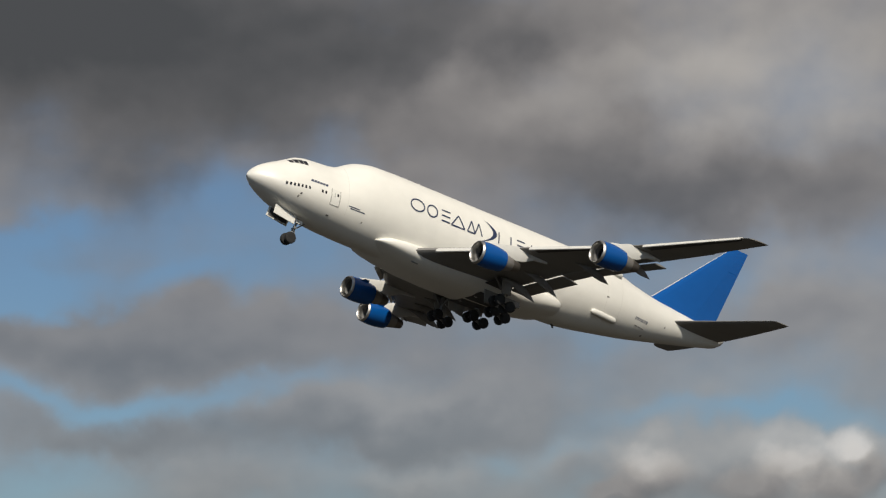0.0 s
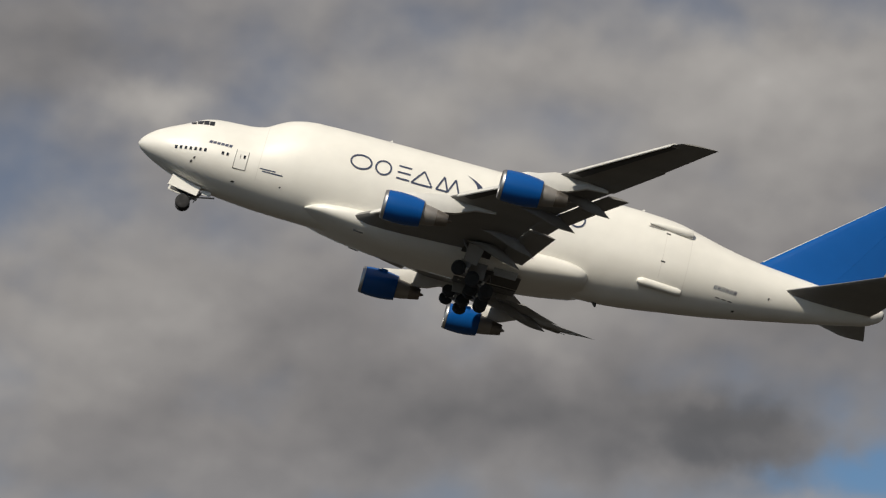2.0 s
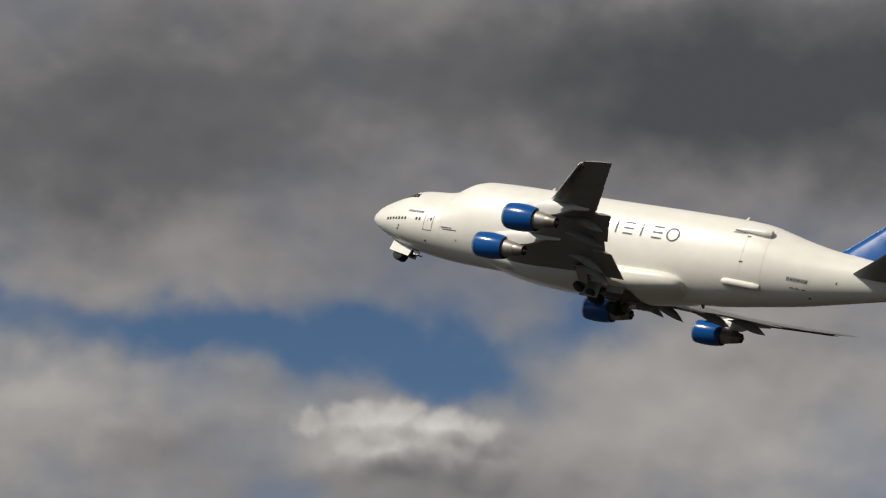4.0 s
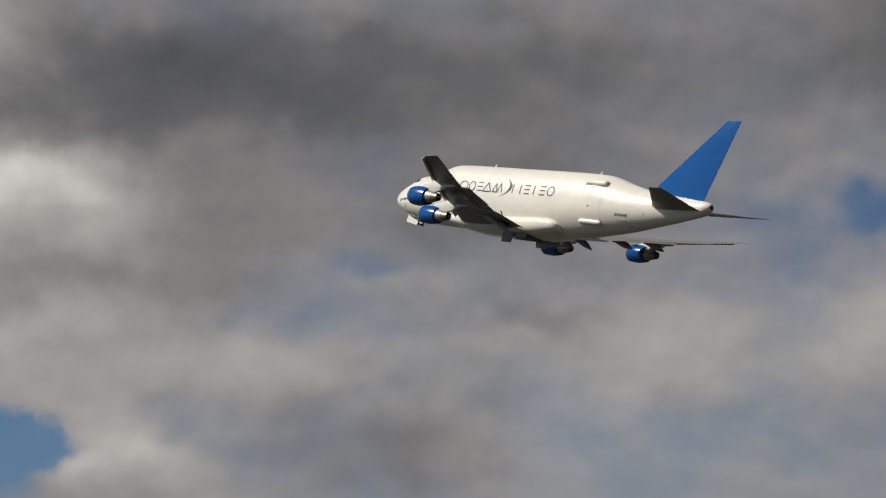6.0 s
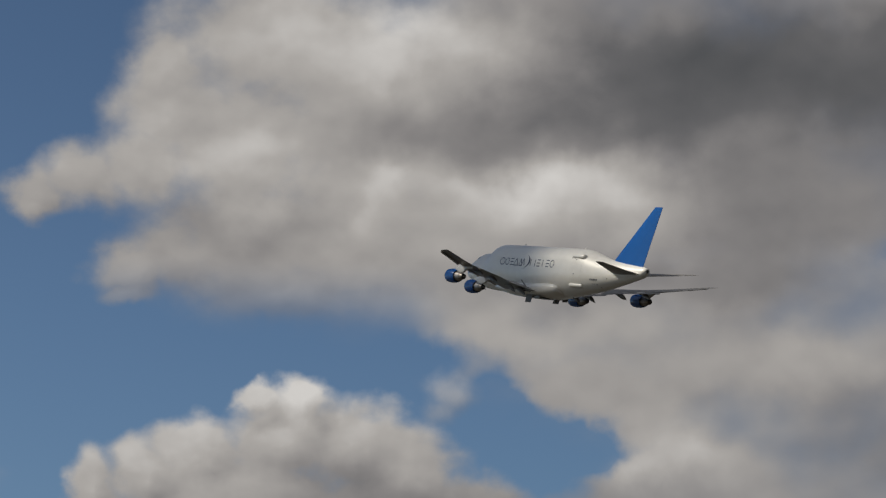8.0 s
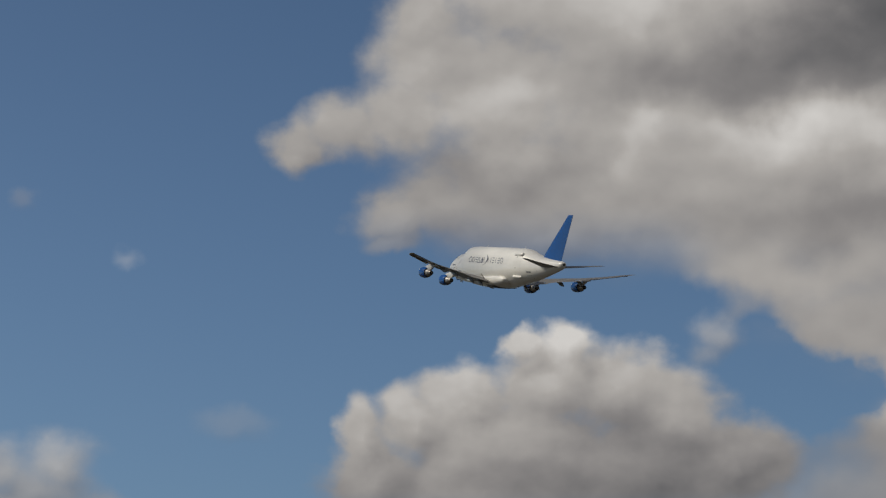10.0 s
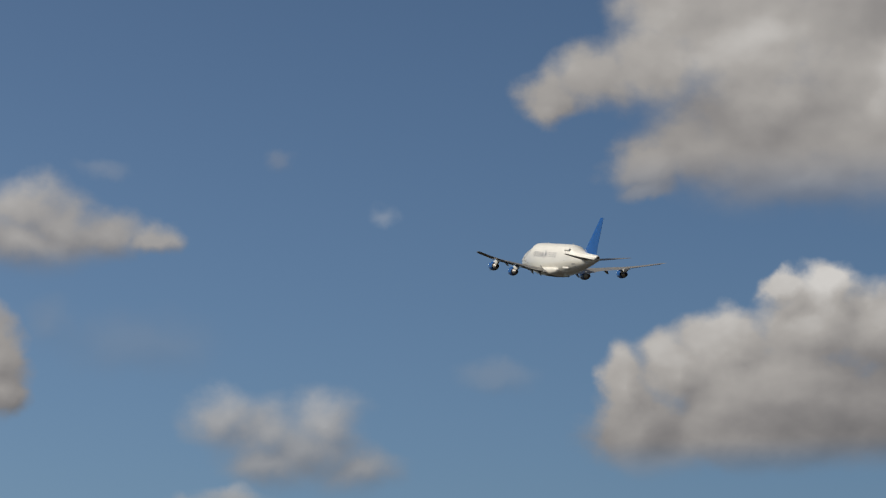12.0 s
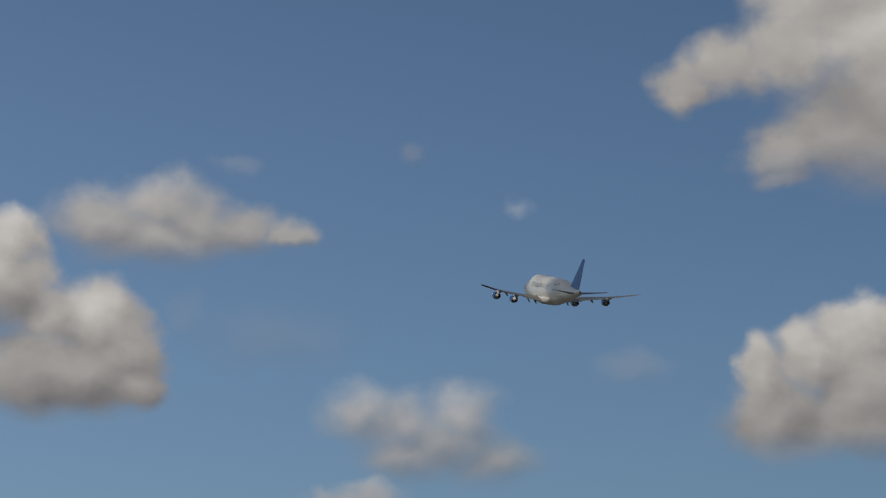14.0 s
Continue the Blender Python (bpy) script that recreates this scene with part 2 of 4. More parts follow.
air = wnode("ShaderNodeTexSky")
air.sky_type = "NISHITA"
air.sun_disc = False
air.sun_elevation = radians(SUN_ELEVATION)
air.sun_rotation = math.atan2(SUN_WAY.x, SUN_WAY.y)
air.altitude, air.air_density, air.dust_density, air.ozone_density = 0.0, 1.0, 1.2, 1.6
thin = calc("SUBTRACT", 1.06, calc("MULTIPLY", smooth(rise, 8.0, 26.0), 0.26))   # the haze thins with height
blue_air = vcalc("MULTIPLY", air.outputs[0], (0.0455, 0.055, 0.0635))
deepen = wnode("ShaderNodeVectorMath", op="SCALE")
wt.links.new(blue_air, deepen.inputs[0])
wt.links.new(thin, deepen.inputs["Scale"])
blue = deepen.outputs[0]
tone = wnode("ShaderNodeValToRGB")
tone.color_ramp.interpolation = "LINEAR"
stops = ((0.0, (0.072, 0.075, 0.080)), (0.25, (0.128, 0.126, 0.130)), (0.5, (0.245, 0.233, 0.229)), (0.75, (0.395, 0.375, 0.355)), (1.0, (0.62, 0.60, 0.575)))
tone.color_ramp.elements[0].position = stops[0][0]
tone.color_ramp.elements[0].color = (*stops[0][1], 1)
tone.color_ramp.elements[1].position = stops[-1][0]
tone.color_ramp.elements[1].color = (*stops[-1][1], 1)
for place, shade in stops[1:-1]:
    tone.color_ramp.elements.new(place).color = (*shade, 1)
wt.links.new(field[1], tone.inputs[0])
mix = wnode("ShaderNodeMix")
mix.data_type = "RGBA"
cover = calc("ADD", calc("ADD", cover, field[0]), calc("MAXIMUM", field[2], -1.25))
cover = calc("SUBTRACT", cover, calc("MULTIPLY", smooth(turn, 66.5, 70.5), 2.6))   # the sky clears to the left
haze = calc("MULTIPLY_ADD", smooth(rise, 5.0, 13.0), 0.20, 0.80)   # distance takes some of the grey from low clouds
wt.links.new(calc("MULTIPLY", smooth(cover, -0.40, 1.10), haze), mix.inputs["Factor"])
wt.links.new(blue, mix.inputs["A"])
wt.links.new(tone.outputs[0], mix.inputs["B"])

# heaped clouds: crisp sunlit crowns, soft grey feet
ruffle = cloud_noise(flat, 0.9, 5.0, 0.50)
curl = vcalc("MULTIPLY", vcalc("SUBTRACT", ruffle.outputs["Color"], (0.5, 0.5, 0.5)), (1.15, 0.9, 0.0))
ruffled = vcalc("ADD", flat, curl)
sunward = vcalc("ADD", ruffled, (0.30, 0.42, 0.0))   # a step towards the sun
lumps, lumps_sunward = cloud_noise(stretched, 0.8, 3.0, 0.45), cloud_noise(vcalc("ADD", stretched, (0.14, 0.24, 0.0)), 0.8, 3.0, 0.45)
lump_relief = calc("SUBTRACT", lumps.outputs[0], lumps_sunward.outputs[0])
sky_colour = [mix.outputs["Result"]]


def heap(lobes, foot, head, soft, dense=1.0, light=0.0, rise_light=0.3, relief=0.22, foot_soft=1.1, lumpy=0.12):
    """One heaped cloud: lobes of (turn, rise, half width, half height) run together; foot, head: heights of its base and top."""
    shapes = []
    for place in (ruffled, sunward):
        whole = None
        for a, e, w, h in lobes:
            off = vcalc("MULTIPLY", vcalc("SUBTRACT", place, (a, e, 0.0)), (1 / w, 1 / h, 0.0))
            one = calc("SUBTRACT", 1.0, vcalc("LENGTH", off, out=1))
            whole = one if whole is None else calc("SMOOTH_MAX", whole, one, 0.40)
        shapes.append(whole)
    frayed = calc("MULTIPLY_ADD", calc("SUBTRACT", fleece.outputs[0], 0.5), 0.55, shapes[0])
    alpha = calc("MULTIPLY", smooth(frayed, -0.22, soft), smooth(rise, foot, foot + foot_soft))
    shade = calc("MULTIPLY_ADD", calc("SUBTRACT", calc("DIVIDE", calc("SUBTRACT", rise, foot), head - foot), 0.5), rise_light, calc("ADD", field[1], light))
    turned = calc("MINIMUM", calc("MAXIMUM", calc("SUBTRACT", shapes[0], shapes[1]), -0.6), 0.6)
    shade = calc("MULTIPLY_ADD", turned, relief, shade)
    shade = calc("MULTIPLY_ADD", lump_relief, lumpy, shade)
    colour = wnode("ShaderNodeValToRGB")
    for n, (place, tint) in enumerate(stops):
        point = colour.color_ramp.elements[n] if n < 2 else colour.color_ramp.elements.new(1.0)
        point.position, point.color = place, (*tint, 1)
    wt.links.new(shade, colour.inputs[0])
    over = wnode("ShaderNodeMix")
    over.data_type = "RGBA"
    wt.links.new(calc("MULTIPLY", alpha, dense), over.inputs["Factor"])
    wt.links.new(sky_colour[0], over.inputs["A"])
    wt.links.new(colour.outputs[0], over.inputs["B"])
    sky_colour[0] = over.outputs["Result"]


heap([(76.46, 17.30, 0.80, 0.70), (76.58, 17.03, 0.63, 0.48), (75.51, 17.61, 0.94, 0.74), (74.24, 17.92, 1.26, 0.90), (73.60, 19.00, 1.46, 1.20), (73.79, 19.97, 1.02, 0.96), (72.07, 18.39, 2.40, 1.80), (73.48, 16.04, 1.12, 0.84), (74.36, 15.68, 1.06, 0.54), (74.49, 15.19, 0.75, 0.31), (71.71, 16.45, 2.75, 1.80), (69.21, 16.53, 3.25, 2.28), (68.52, 19.15, 4.19, 2.88), (71.03, 20.65, 3.33, 1.68), (65.84, 17.02, 3.26, 2.88), (71.10, 15.29, 2.61, 0.72), (68.00, 15.05, 2.49, 0.72)],
     13.91, 21.63, soft=0.55, rise_light=0.14, relief=0.12, light=0.05, foot_soft=2.2, lumpy=0.15)
heap([(67.32, 13.23, 0.64, 0.55), (67.58, 12.73, 0.57, 0.46)],
     12.04, 13.83, soft=0.9, dense=0.55)
heap([(75.03, 11.01, 0.59, 0.90), (74.72, 10.04, 1.04, 1.08), (73.92, 11.37, 0.86, 0.78), (72.75, 11.86, 1.10, 0.78), (71.56, 12.92, 0.59, 0.34), (70.52, 12.93, 0.66, 0.58), (70.90, 12.09, 1.47, 0.96), (69.43, 12.07, 1.41, 1.02), (68.22, 11.45, 1.35, 1.02), (67.04, 10.59, 1.46, 0.96), (71.77, 10.65, 2.69, 1.32), (68.74, 10.26, 2.93, 1.20), (72.39, 9.81, 3.17, 0.84)],
     8.79, 13.41, soft=0.36, rise_light=0.34, light=0.05, lumpy=0.28)
heap([(91.43, 13.95, 0.77, 0.67), (91.34, 12.87, 0.98, 0.96), (90.47, 12.30, 0.86, 0.72), (89.55, 12.32, 1.08, 0.86), (88.95, 11.67, 0.88, 0.86), (89.77, 11.11, 1.59, 0.96), (90.97, 10.96, 1.47, 0.96), (88.67, 10.89, 0.61, 0.60)],
     9.73, 13.99, soft=0.45, rise_light=0.22, light=0.06, foot_soft=0.9, lumpy=0.25)
heap([(88.19, 14.70, 1.18, 0.84), (89.48, 14.36, 1.36, 0.82), (87.44, 14.35, 1.30, 0.72), (88.36, 13.97, 1.85, 0.72), (86.44, 14.24, 1.11, 0.60), (85.32, 14.25, 0.62, 0.38)],
     12.95, 15.48, soft=0.75, dense=0.92, rise_light=0.3, light=0.04)
heap([(83.88, 10.38, 0.98, 0.70), (82.96, 10.07, 1.16, 0.72), (81.60, 10.25, 1.04, 0.77), (82.16, 9.65, 1.52, 0.90), (82.78, 9.33, 1.16, 0.66), (80.94, 9.16, 1.15, 0.60)],
     8.26, 10.80, soft=0.85, dense=0.75, light=0.02)
heap([(83.63, 8.51, 0.85, 0.41), (84.24, 8.27, 1.09, 0.48)],
     7.55, 8.99, soft=0.7, dense=0.7, light=0.05)
heap([(82.50, 15.87, 0.37, 0.31)],
     15.41, 16.26, soft=0.9, dense=0.22, foot_soft=0.2)
heap([(77.83, 11.28, 0.92, 0.38), (80.31, 14.71, 0.37, 0.24)],
     10.38, 11.83, soft=0.9, dense=0.2, foot_soft=0.2)
heap([(86.52, 15.61, 0.62, 0.24), (85.74, 11.89, 2.21, 0.84), (87.59, 12.35, 0.74, 0.60)],
     10.43, 16.11, soft=1.0, dense=0.16)
heap([(37.94, 14.90, 0.45, 0.31), (36.85, 15.04, 0.82, 0.38), (35.98, 15.16, 0.67, 0.41), (35.09, 14.95, 0.75, 0.38), (34.21, 14.90, 0.67, 0.36), (34.82, 14.39, 1.18, 0.60), (33.93, 14.00, 0.77, 0.62), (36.19, 14.40, 1.49, 0.60)],
     12.48, 15.61, soft=0.5, rise_light=0.3, light=-0.04, foot_soft=2.4, lumpy=0.25)
heap([(-46.19, 5.27, 0.58, 0.43), (-46.65, 4.78, 0.58, 0.53), (-44.93, 4.91, 1.02, 0.50), (-44.08, 4.57, 1.14, 0.53), (-45.75, 4.50, 1.02, 0.48), (-41.92, 4.89, 1.06, 0.53), (-41.19, 4.54, 0.84, 0.38)],
     3.33, 5.84, soft=0.65, rise_light=0.3, light=-0.06, dense=0.85)

back = wnode("ShaderNodeBackground")
back.inputs["Strength"].default_value = 1.0
wt.links.new(sky_colour[0], back.inputs["Color"])
wt.links.new(back.outputs[0], wnode("ShaderNodeOutputWorld").inputs["Surface"])


# ---------------------------------------------------------------- materials
def material(name, colour, rough, metal=0.0, grain=0.06, scale=3.0, coat=0.0, streak=0.0, spec=0.5):
    """Paint or metal with a fine and a broad variation of colour and gloss; streak: dirt drawn out along the airflow."""
    m = bpy.data.materials.new(name)
    m.use_nodes = True
    nt = m.node_tree
    b = nt.nodes["Principled BSDF"]
    b.inputs["Metallic"].default_value, b.inputs["Coat Weight"].default_value = metal, coat
    b.inputs["Specular IOR Level"].default_value = spec
    b.inputs["Coat Roughness"].default_value = 0.12
    tc = nt.nodes.new("ShaderNodeTexCoord")
    fine, broad = nt.nodes.new("ShaderNodeTexNoise"), nt.nodes.new("ShaderNodeTexNoise")
    fine.inputs["Scale"].default_value, fine.inputs["Detail"].default_value = scale, 6.0
    broad.inputs["Scale"].default_value, broad.inputs["Detail"].default_value = 1.0, 4.0
    mp = nt.nodes.new("ShaderNodeMapping")
    mp.inputs["Scale"].default_value = (0.06, 0.55, 0.55) if streak else (0.35, 0.35, 0.35)
    nt.links.new(tc.outputs["Object"], fine.inputs["Vector"])
    nt.links.new(tc.outputs["Object"], mp.inputs["Vector"])
    nt.links.new(mp.outputs[0], broad.inputs["Vector"])
    total = nt.nodes.new("ShaderNodeMath")
    total.operation = "ADD"
    nt.links.new(fine.outputs[0], total.inputs[0])
    nt.links.new(broad.outputs[0], total.inputs[1])
    ramp = nt.nodes.new("ShaderNodeMapRange")
    ramp.inputs[1].default_value, ramp.inputs[2].default_value = 0.6, 1.4
    ramp.inputs[3].default_value, ramp.inputs[4].default_value = 1.0 - grain - streak, 1.0 + grain * 0.4
    nt.links.new(total.outputs[0], ramp.inputs[0])
    tint = nt.nodes.new("ShaderNodeVectorMath")
    tint.operation = "SCALE"
    tint.inputs[0].default_value = colour
    nt.links.new(ramp.outputs[0], tint.inputs["Scale"])
    nt.links.new(tint.outputs[0], b.inputs["Base Color"])
    gloss = nt.nodes.new("ShaderNodeMapRange")
    gloss.inputs[1].default_value, gloss.inputs[2].default_value = 0.3, 0.7
    gloss.inputs[3].default_value, gloss.inputs[4].default_value = rough * 0.85, min(1.0, rough * 1.2)
    nt.links.new(fine.outputs[0], gloss.inputs[0])
    nt.links.new(gloss.outputs[0], b.inputs["Roughness"])
    return m


WHITE = material("white_aircraft_paint", (0.80, 0.785, 0.735), 0.38, grain=0.035, scale=0.7, coat=0.25, streak=0.05)
WHITE_DOOR = material("white_door_paint", (0.74, 0.73, 0.69), 0.42, grain=0.05, scale=1.5)
BLUE = material("blue_aircraft_paint", (0.003, 0.078, 0.305), 0.21, grain=0.07, scale=0.8, coat=0.04, spec=0.4)
NAVY = material("navy_lettering_paint", (0.022, 0.035, 0.085), 0.5, grain=0.05)
GREY = material("grey_wing_paint", (0.215, 0.21, 0.202), 0.48, grain=0.12, scale=1.2, streak=0.10)
LIGHT_GREY = material("light_grey_paint", (0.60, 0.595, 0.57), 0.42, grain=0.08, scale=1.4)
# DARK also paints the shade of wheel wells and slat coves
DARK = material("dark_composite_and_shade", (0.055, 0.052, 0.05), 0.6, grain=0.2)
STEEL = material("bare_aluminium", (0.72, 0.71, 0.69), 0.28, metal=1.0, grain=0.06)
LIP = material("dulled_inlet_metal", (0.50, 0.49, 0.475), 0.42, metal=1.0, grain=0.10)
NOZZLE = material("heat_stained_titanium", (0.24, 0.215, 0.19), 0.45, metal=0.9, grain=0.2, scale=2.0)
CORE = material("brushed_core_metal", (0.34, 0.32, 0.30), 0.45, metal=0.6, grain=0.12, scale=2.0)
BAY_DOOR_AND_GAP = material("soiled_door_and_gap_shade", (0.24, 0.23, 0.215), 0.5, grain=0.15, scale=1.5)
RUBBER = material("black_rubber", (0.018, 0.018, 0.019), 0.8, grain=0.2)
STRUT = material("grey_gear_paint", (0.20, 0.20, 0.20), 0.45, grain=0.1)
GLASS = material("dark_cabin_glass", (0.012, 0.013, 0.016), 0.12, grain=0.1, coat=0.6)
SEAM = material("sealant_seam", (0.68, 0.66, 0.615), 0.6, grain=0.1)
GRASS = material("airfield_grass", (0.037, 0.033, 0.027), 0.95, grain=0.35, scale=0.02, spec=0.2)


# ---------------------------------------------------------------- mesh helpers
def finish(bm, sharp=0.7):
    bmesh.ops.recalc_face_normals(bm, faces=bm.faces[:])
    for fc in bm.faces:
        fc.smooth = True
    for ed in bm.edges:
        if len(ed.link_faces) != 2 or ed.calc_face_angle(0.0) > sharp:
            ed.smooth = False
    return bm


def part(name, bm, mat, parent=None, label=""):
    finish(bm)
    me = bpy.data.meshes.new(name)
    bm.to_mesh(me)
    bm.free()
    me.materials.append(mat)
    ob = new(name, me)
    ob.parent = parent
    if label:
        ob["label"] = label
    return ob


def loft(rings, cap=True, closed=True, bm=None):
    """Skin over rings of equally many points."""
    bm = bm or bmesh.new()
    rows = [[bm.verts.new(p) for p in ring] for ring in rings]
    count = len(rows[0])
    for a, b in zip(rows, rows[1:]):
        for i in range(count if closed else count - 1):
            j = (i + 1) % count
            bm.faces.new((a[i], a[j], b[j], b[i]))
    if cap and closed:
        bm.faces.new(rows[0][::-1])
        bm.faces.new(rows[-1])
    return bm


def tube(p0, p1, r0, r1=None, seg=16, bm=None, bevel=0.0):
    """A round bar from p0 to p1, with softened ends."""
    p0, p1 = Vector(p0), Vector(p1)
    r1 = r0 if r1 is None else r1
    way = (p1 - p0).normalized()
    side = way.orthogonal().normalized()
    other = way.cross(side)
    stations = [(p0, r0), (p1, r1)]
    if bevel:
        stations = [(p0, r0 - bevel), (p0 + way * bevel, r0), (p1 - way * bevel, r1), (p1, r1 - bevel)]
    rings = [[c + (side * math.cos(q) + other * math.sin(q)) * r for q in (2 * math.pi * i / seg for i in range(seg))] for c, r in stations]
    return loft(rings, bm=bm)


def spun(profile, centre, seg=36, cap=True, bm=None):
    """A body of revolution about an axis along x: profile rows of (x, radius)."""
    cx, cy, cz = centre
    rings = [[(cx + x, cy + r * math.cos(q), cz + r * math.sin(q)) for q in (2 * math.pi * i / seg for i in range(seg))] for x, r in profile]
    return loft(rings, cap=cap, bm=bm)


def slab(corners, thick, bm=None):
    """A plate between corner points, thickened both ways along its normal, with slightly chamfered edges."""
    bm = bm or bmesh.new()
    pts = [Vector(c) for c in corners]
    normal = (pts[1] - pts[0]).cross(pts[2] - pts[0]).normalized() * (thick / 2)
    middle = sum(pts, Vector()) / len(pts)
    inner = [p.lerp(middle, 0.02) for p in pts]
    return loft([[p - normal for p in inner], [p - normal * 0.4 for p in pts], [p + normal * 0.4 for p in pts], [p + normal for p in inner]], bm=bm)


# ---------------------------------------------------------------- ground
def ground_sheet():
    bm = bmesh.new()
    rings = []
    for radius in (5, 40, 200, 800, 2000, 4800):
        rings.append([(radius * math.cos(q), radius * math.sin(q), 0.0) for q in (2 * math.pi * i / 96 for i in range(96))])
    loft(rings, cap=False, bm=bm)
    bm.verts.ensure_lookup_table()
    bm.faces.new([bm.verts[i] for i in range(96)])
    ob = part("ground", bm, GRASS)
    tagged(ob, "flat mown airfield grass reaching to the horizon", "ground", kind="structure")


ground_sheet()


# ---------------------------------------------------------------- clouds overhead, between the sun and the flight path
def vapour():
    m = bpy.data.materials.new("cloud_vapour")
    m.use_nodes = True
    nt = m.node_tree
    b = nt.nodes["Principled BSDF"]
    b.inputs["Roughness"].default_value, b.inputs["Specular IOR Level"].default_value = 1.0, 0.0
    ns, rp = nt.nodes.new("ShaderNodeTexNoise"), nt.nodes.new("ShaderNodeMapRange")
    ns.inputs["Scale"].default_value, ns.inputs["Detail"].default_value = 0.05, 5.0
    rp.inputs[3].default_value, rp.inputs[4].default_value = 0.72, 0.86
    nt.links.new(ns.outputs[0], rp.inputs[0])
    nt.links.new(rp.outputs[0], b.inputs["Base Color"])
    b.inputs["Alpha"].default_value = 0.125
    return m


VAPOUR = vapour()


def build_cloud(centre, long_by, wide_by, seed):
    """A ragged cumulus of many overlapping lumps, thin towards its rim."""
    rng = random.Random(seed)
    bm = bmesh.new()
    for i in range(46):
        far, q = math.sqrt(rng.random()), rng.uniform(0, 2 * math.pi)
        mid = Vector((long_by * far * math.cos(q), wide_by * far * math.sin(q), rng.uniform(-12, 18) * (1.2 - far)))
        r = rng.uniform(20, 36) * (1.15 - 0.45 * far)
        made = bmesh.ops.create_icosphere(bm, subdivisions=3, radius=1.0)["verts"]
        for v in made:
            n = v.co.normalized()
            k = r * (1 + 0.28 * noise.noise(n * 1.7 + Vector((i, seed, 0))) + 0.12 * noise.noise(n * 4.5 + Vector((seed, i, 3))))
            v.co = mid + Vector((n.x * k, n.y * k, n.z * k * (0.7 if n.z > 0 else 0.35)))
    ob = part("cloud", bm, VAPOUR)
    ob.location = centre
    return tagged(ob, "ragged white cumulus cloud drifting over the airfield", "cloud", "clouds overhead")


for at, long_by, wide_by, seed in (((-552.0, 207.0, 159.0), 92.0, 90.0, 3), ((-895.0, 180.0, 213.0), 90.0, 85.0, 8)):
    build_cloud(Vector(at) + SUN_WAY * 1100.0, long_by, wide_by, seed)

# ---------------------------------------------------------------- fuselage form
# station aft of the nose: top, bottom, height of greatest width, half width, fullness of the upper part
STATIONS = np.array([
    (-0.13, 0.42, 0.32, 0.37, 0.04, 2.0), (0.05, 0.80, 0.05, 0.38, 0.42, 2.0), (0.45, 1.28, -0.28, 0.38, 0.86, 2.0),
    (1.1, 1.84, -0.66, 0.34, 1.40, 1.95), (2.1, 2.45, -1.12, 0.28, 1.98, 1.85), (3.4, 3.12, -1.62, 0.22, 2.48, 1.75),
    (4.3, 3.62, -1.92, 0.20, 2.72, 1.7), (5.1, 4.06, -2.14, 0.20, 2.88, 1.68), (6.0, 4.32, -2.32, 0.20, 3.00, 1.68),
    (8.0, 4.50, -2.60, 0.20, 3.18, 1.7), (9.9, 4.68, -2.80, 0.25, 3.25, 1.72), (10.7, 4.90, -2.87, 0.35, 3.27, 1.76),
    (11.5, 5.38, -2.92, 0.55, 3.32, 1.85), (12.4, 5.85, -2.97, 0.80, 3.40, 1.95), (14.0, 6.28, -3.02, 1.15, 3.55, 2.1),
    (16.5, 6.42, -3.08, 1.40, 3.68, 2.2), (21.0, 6.45, -3.12, 1.45, 3.74, 2.2), (30.0, 6.42, -3.15, 1.45, 3.76, 2.2),
    (40.0, 6.40, -3.12, 1.45, 3.74, 2.2), (44.0, 6.36, -3.02, 1.45, 3.70, 2.2), (47.0, 6.28, -2.68, 1.50, 3.58, 2.15),
    (49.4, 6.08, -2.30, 1.55, 3.42, 2.1), (51.3, 5.66, -2.02, 1.60, 3.22, 2.0), (54.0, 5.02, -1.58, 1.62, 2.86, 1.95),
    (57.0, 4.50, -0.98, 1.70, 2.44, 1.95), (60.0, 4.20, -0.36, 1.85, 2.04, 2.0), (63.5, 3.88, 0.38, 2.10, 1.58, 2.0),
    (66.5, 3.58, 1.06, 2.32, 1.16, 2.0), (68.3, 3.44, 1.56, 2.52, 0.92, 2.0), (69.0, 3.30, 1.98, 2.64, 0.70, 2.0), (69.25, 3.12, 2.22, 2.68, 0.48, 2.0)])


def section(s):
    """Top, bottom, height of greatest width, half width and fullness at station s, by a smooth curve through the stations."""
    xs = STATIONS[:, 0]
    i = int(min(max(np.searchsorted(xs, s) - 1, 0), len(xs) - 2))
    h = xs[i + 1] - xs[i]
    q = (s - xs[i]) / h

    def slope(j):
        if j in (0, len(xs) - 1):
            return (STATIONS[min(j + 1, len(xs) - 1), 1:] - STATIONS[max(j - 1, 0), 1:]) / (xs[min(j + 1, len(xs) - 1)] - xs[max(j - 1, 0)])
        ha, hb = xs[j] - xs[j - 1], xs[j + 1] - xs[j]
        da, db = (STATIONS[j, 1:] - STATIONS[j - 1, 1:]) / ha, (STATIONS[j + 1, 1:] - STATIONS[j, 1:]) / hb
        return np.where(da * db > 0, (da * hb + db * ha) / (ha + hb), 0.0)
    a, b = STATIONS[i, 1:], STATIONS[i + 1, 1:]
    return (2 * q**3 - 3 * q**2 + 1) * a + (q**3 - 2 * q**2 + q) * h * slope(i) + (3 * q**2 - 2 * q**3) * b + (q**3 - q**2) * h * slope(i + 1)


def skin_y(s, z):
    """Half width of the fuselage at station s and height z."""
    zt, zb, zm, w, full = section(s)
    if z >= zm:
        return w * max(0.0, 1 - ((z - zm) / (zt - zm)) ** full) ** (1 / full)
    return w * max(0.0, 1 - ((zm - z) / (zm - zb)) ** 2) ** 0.5


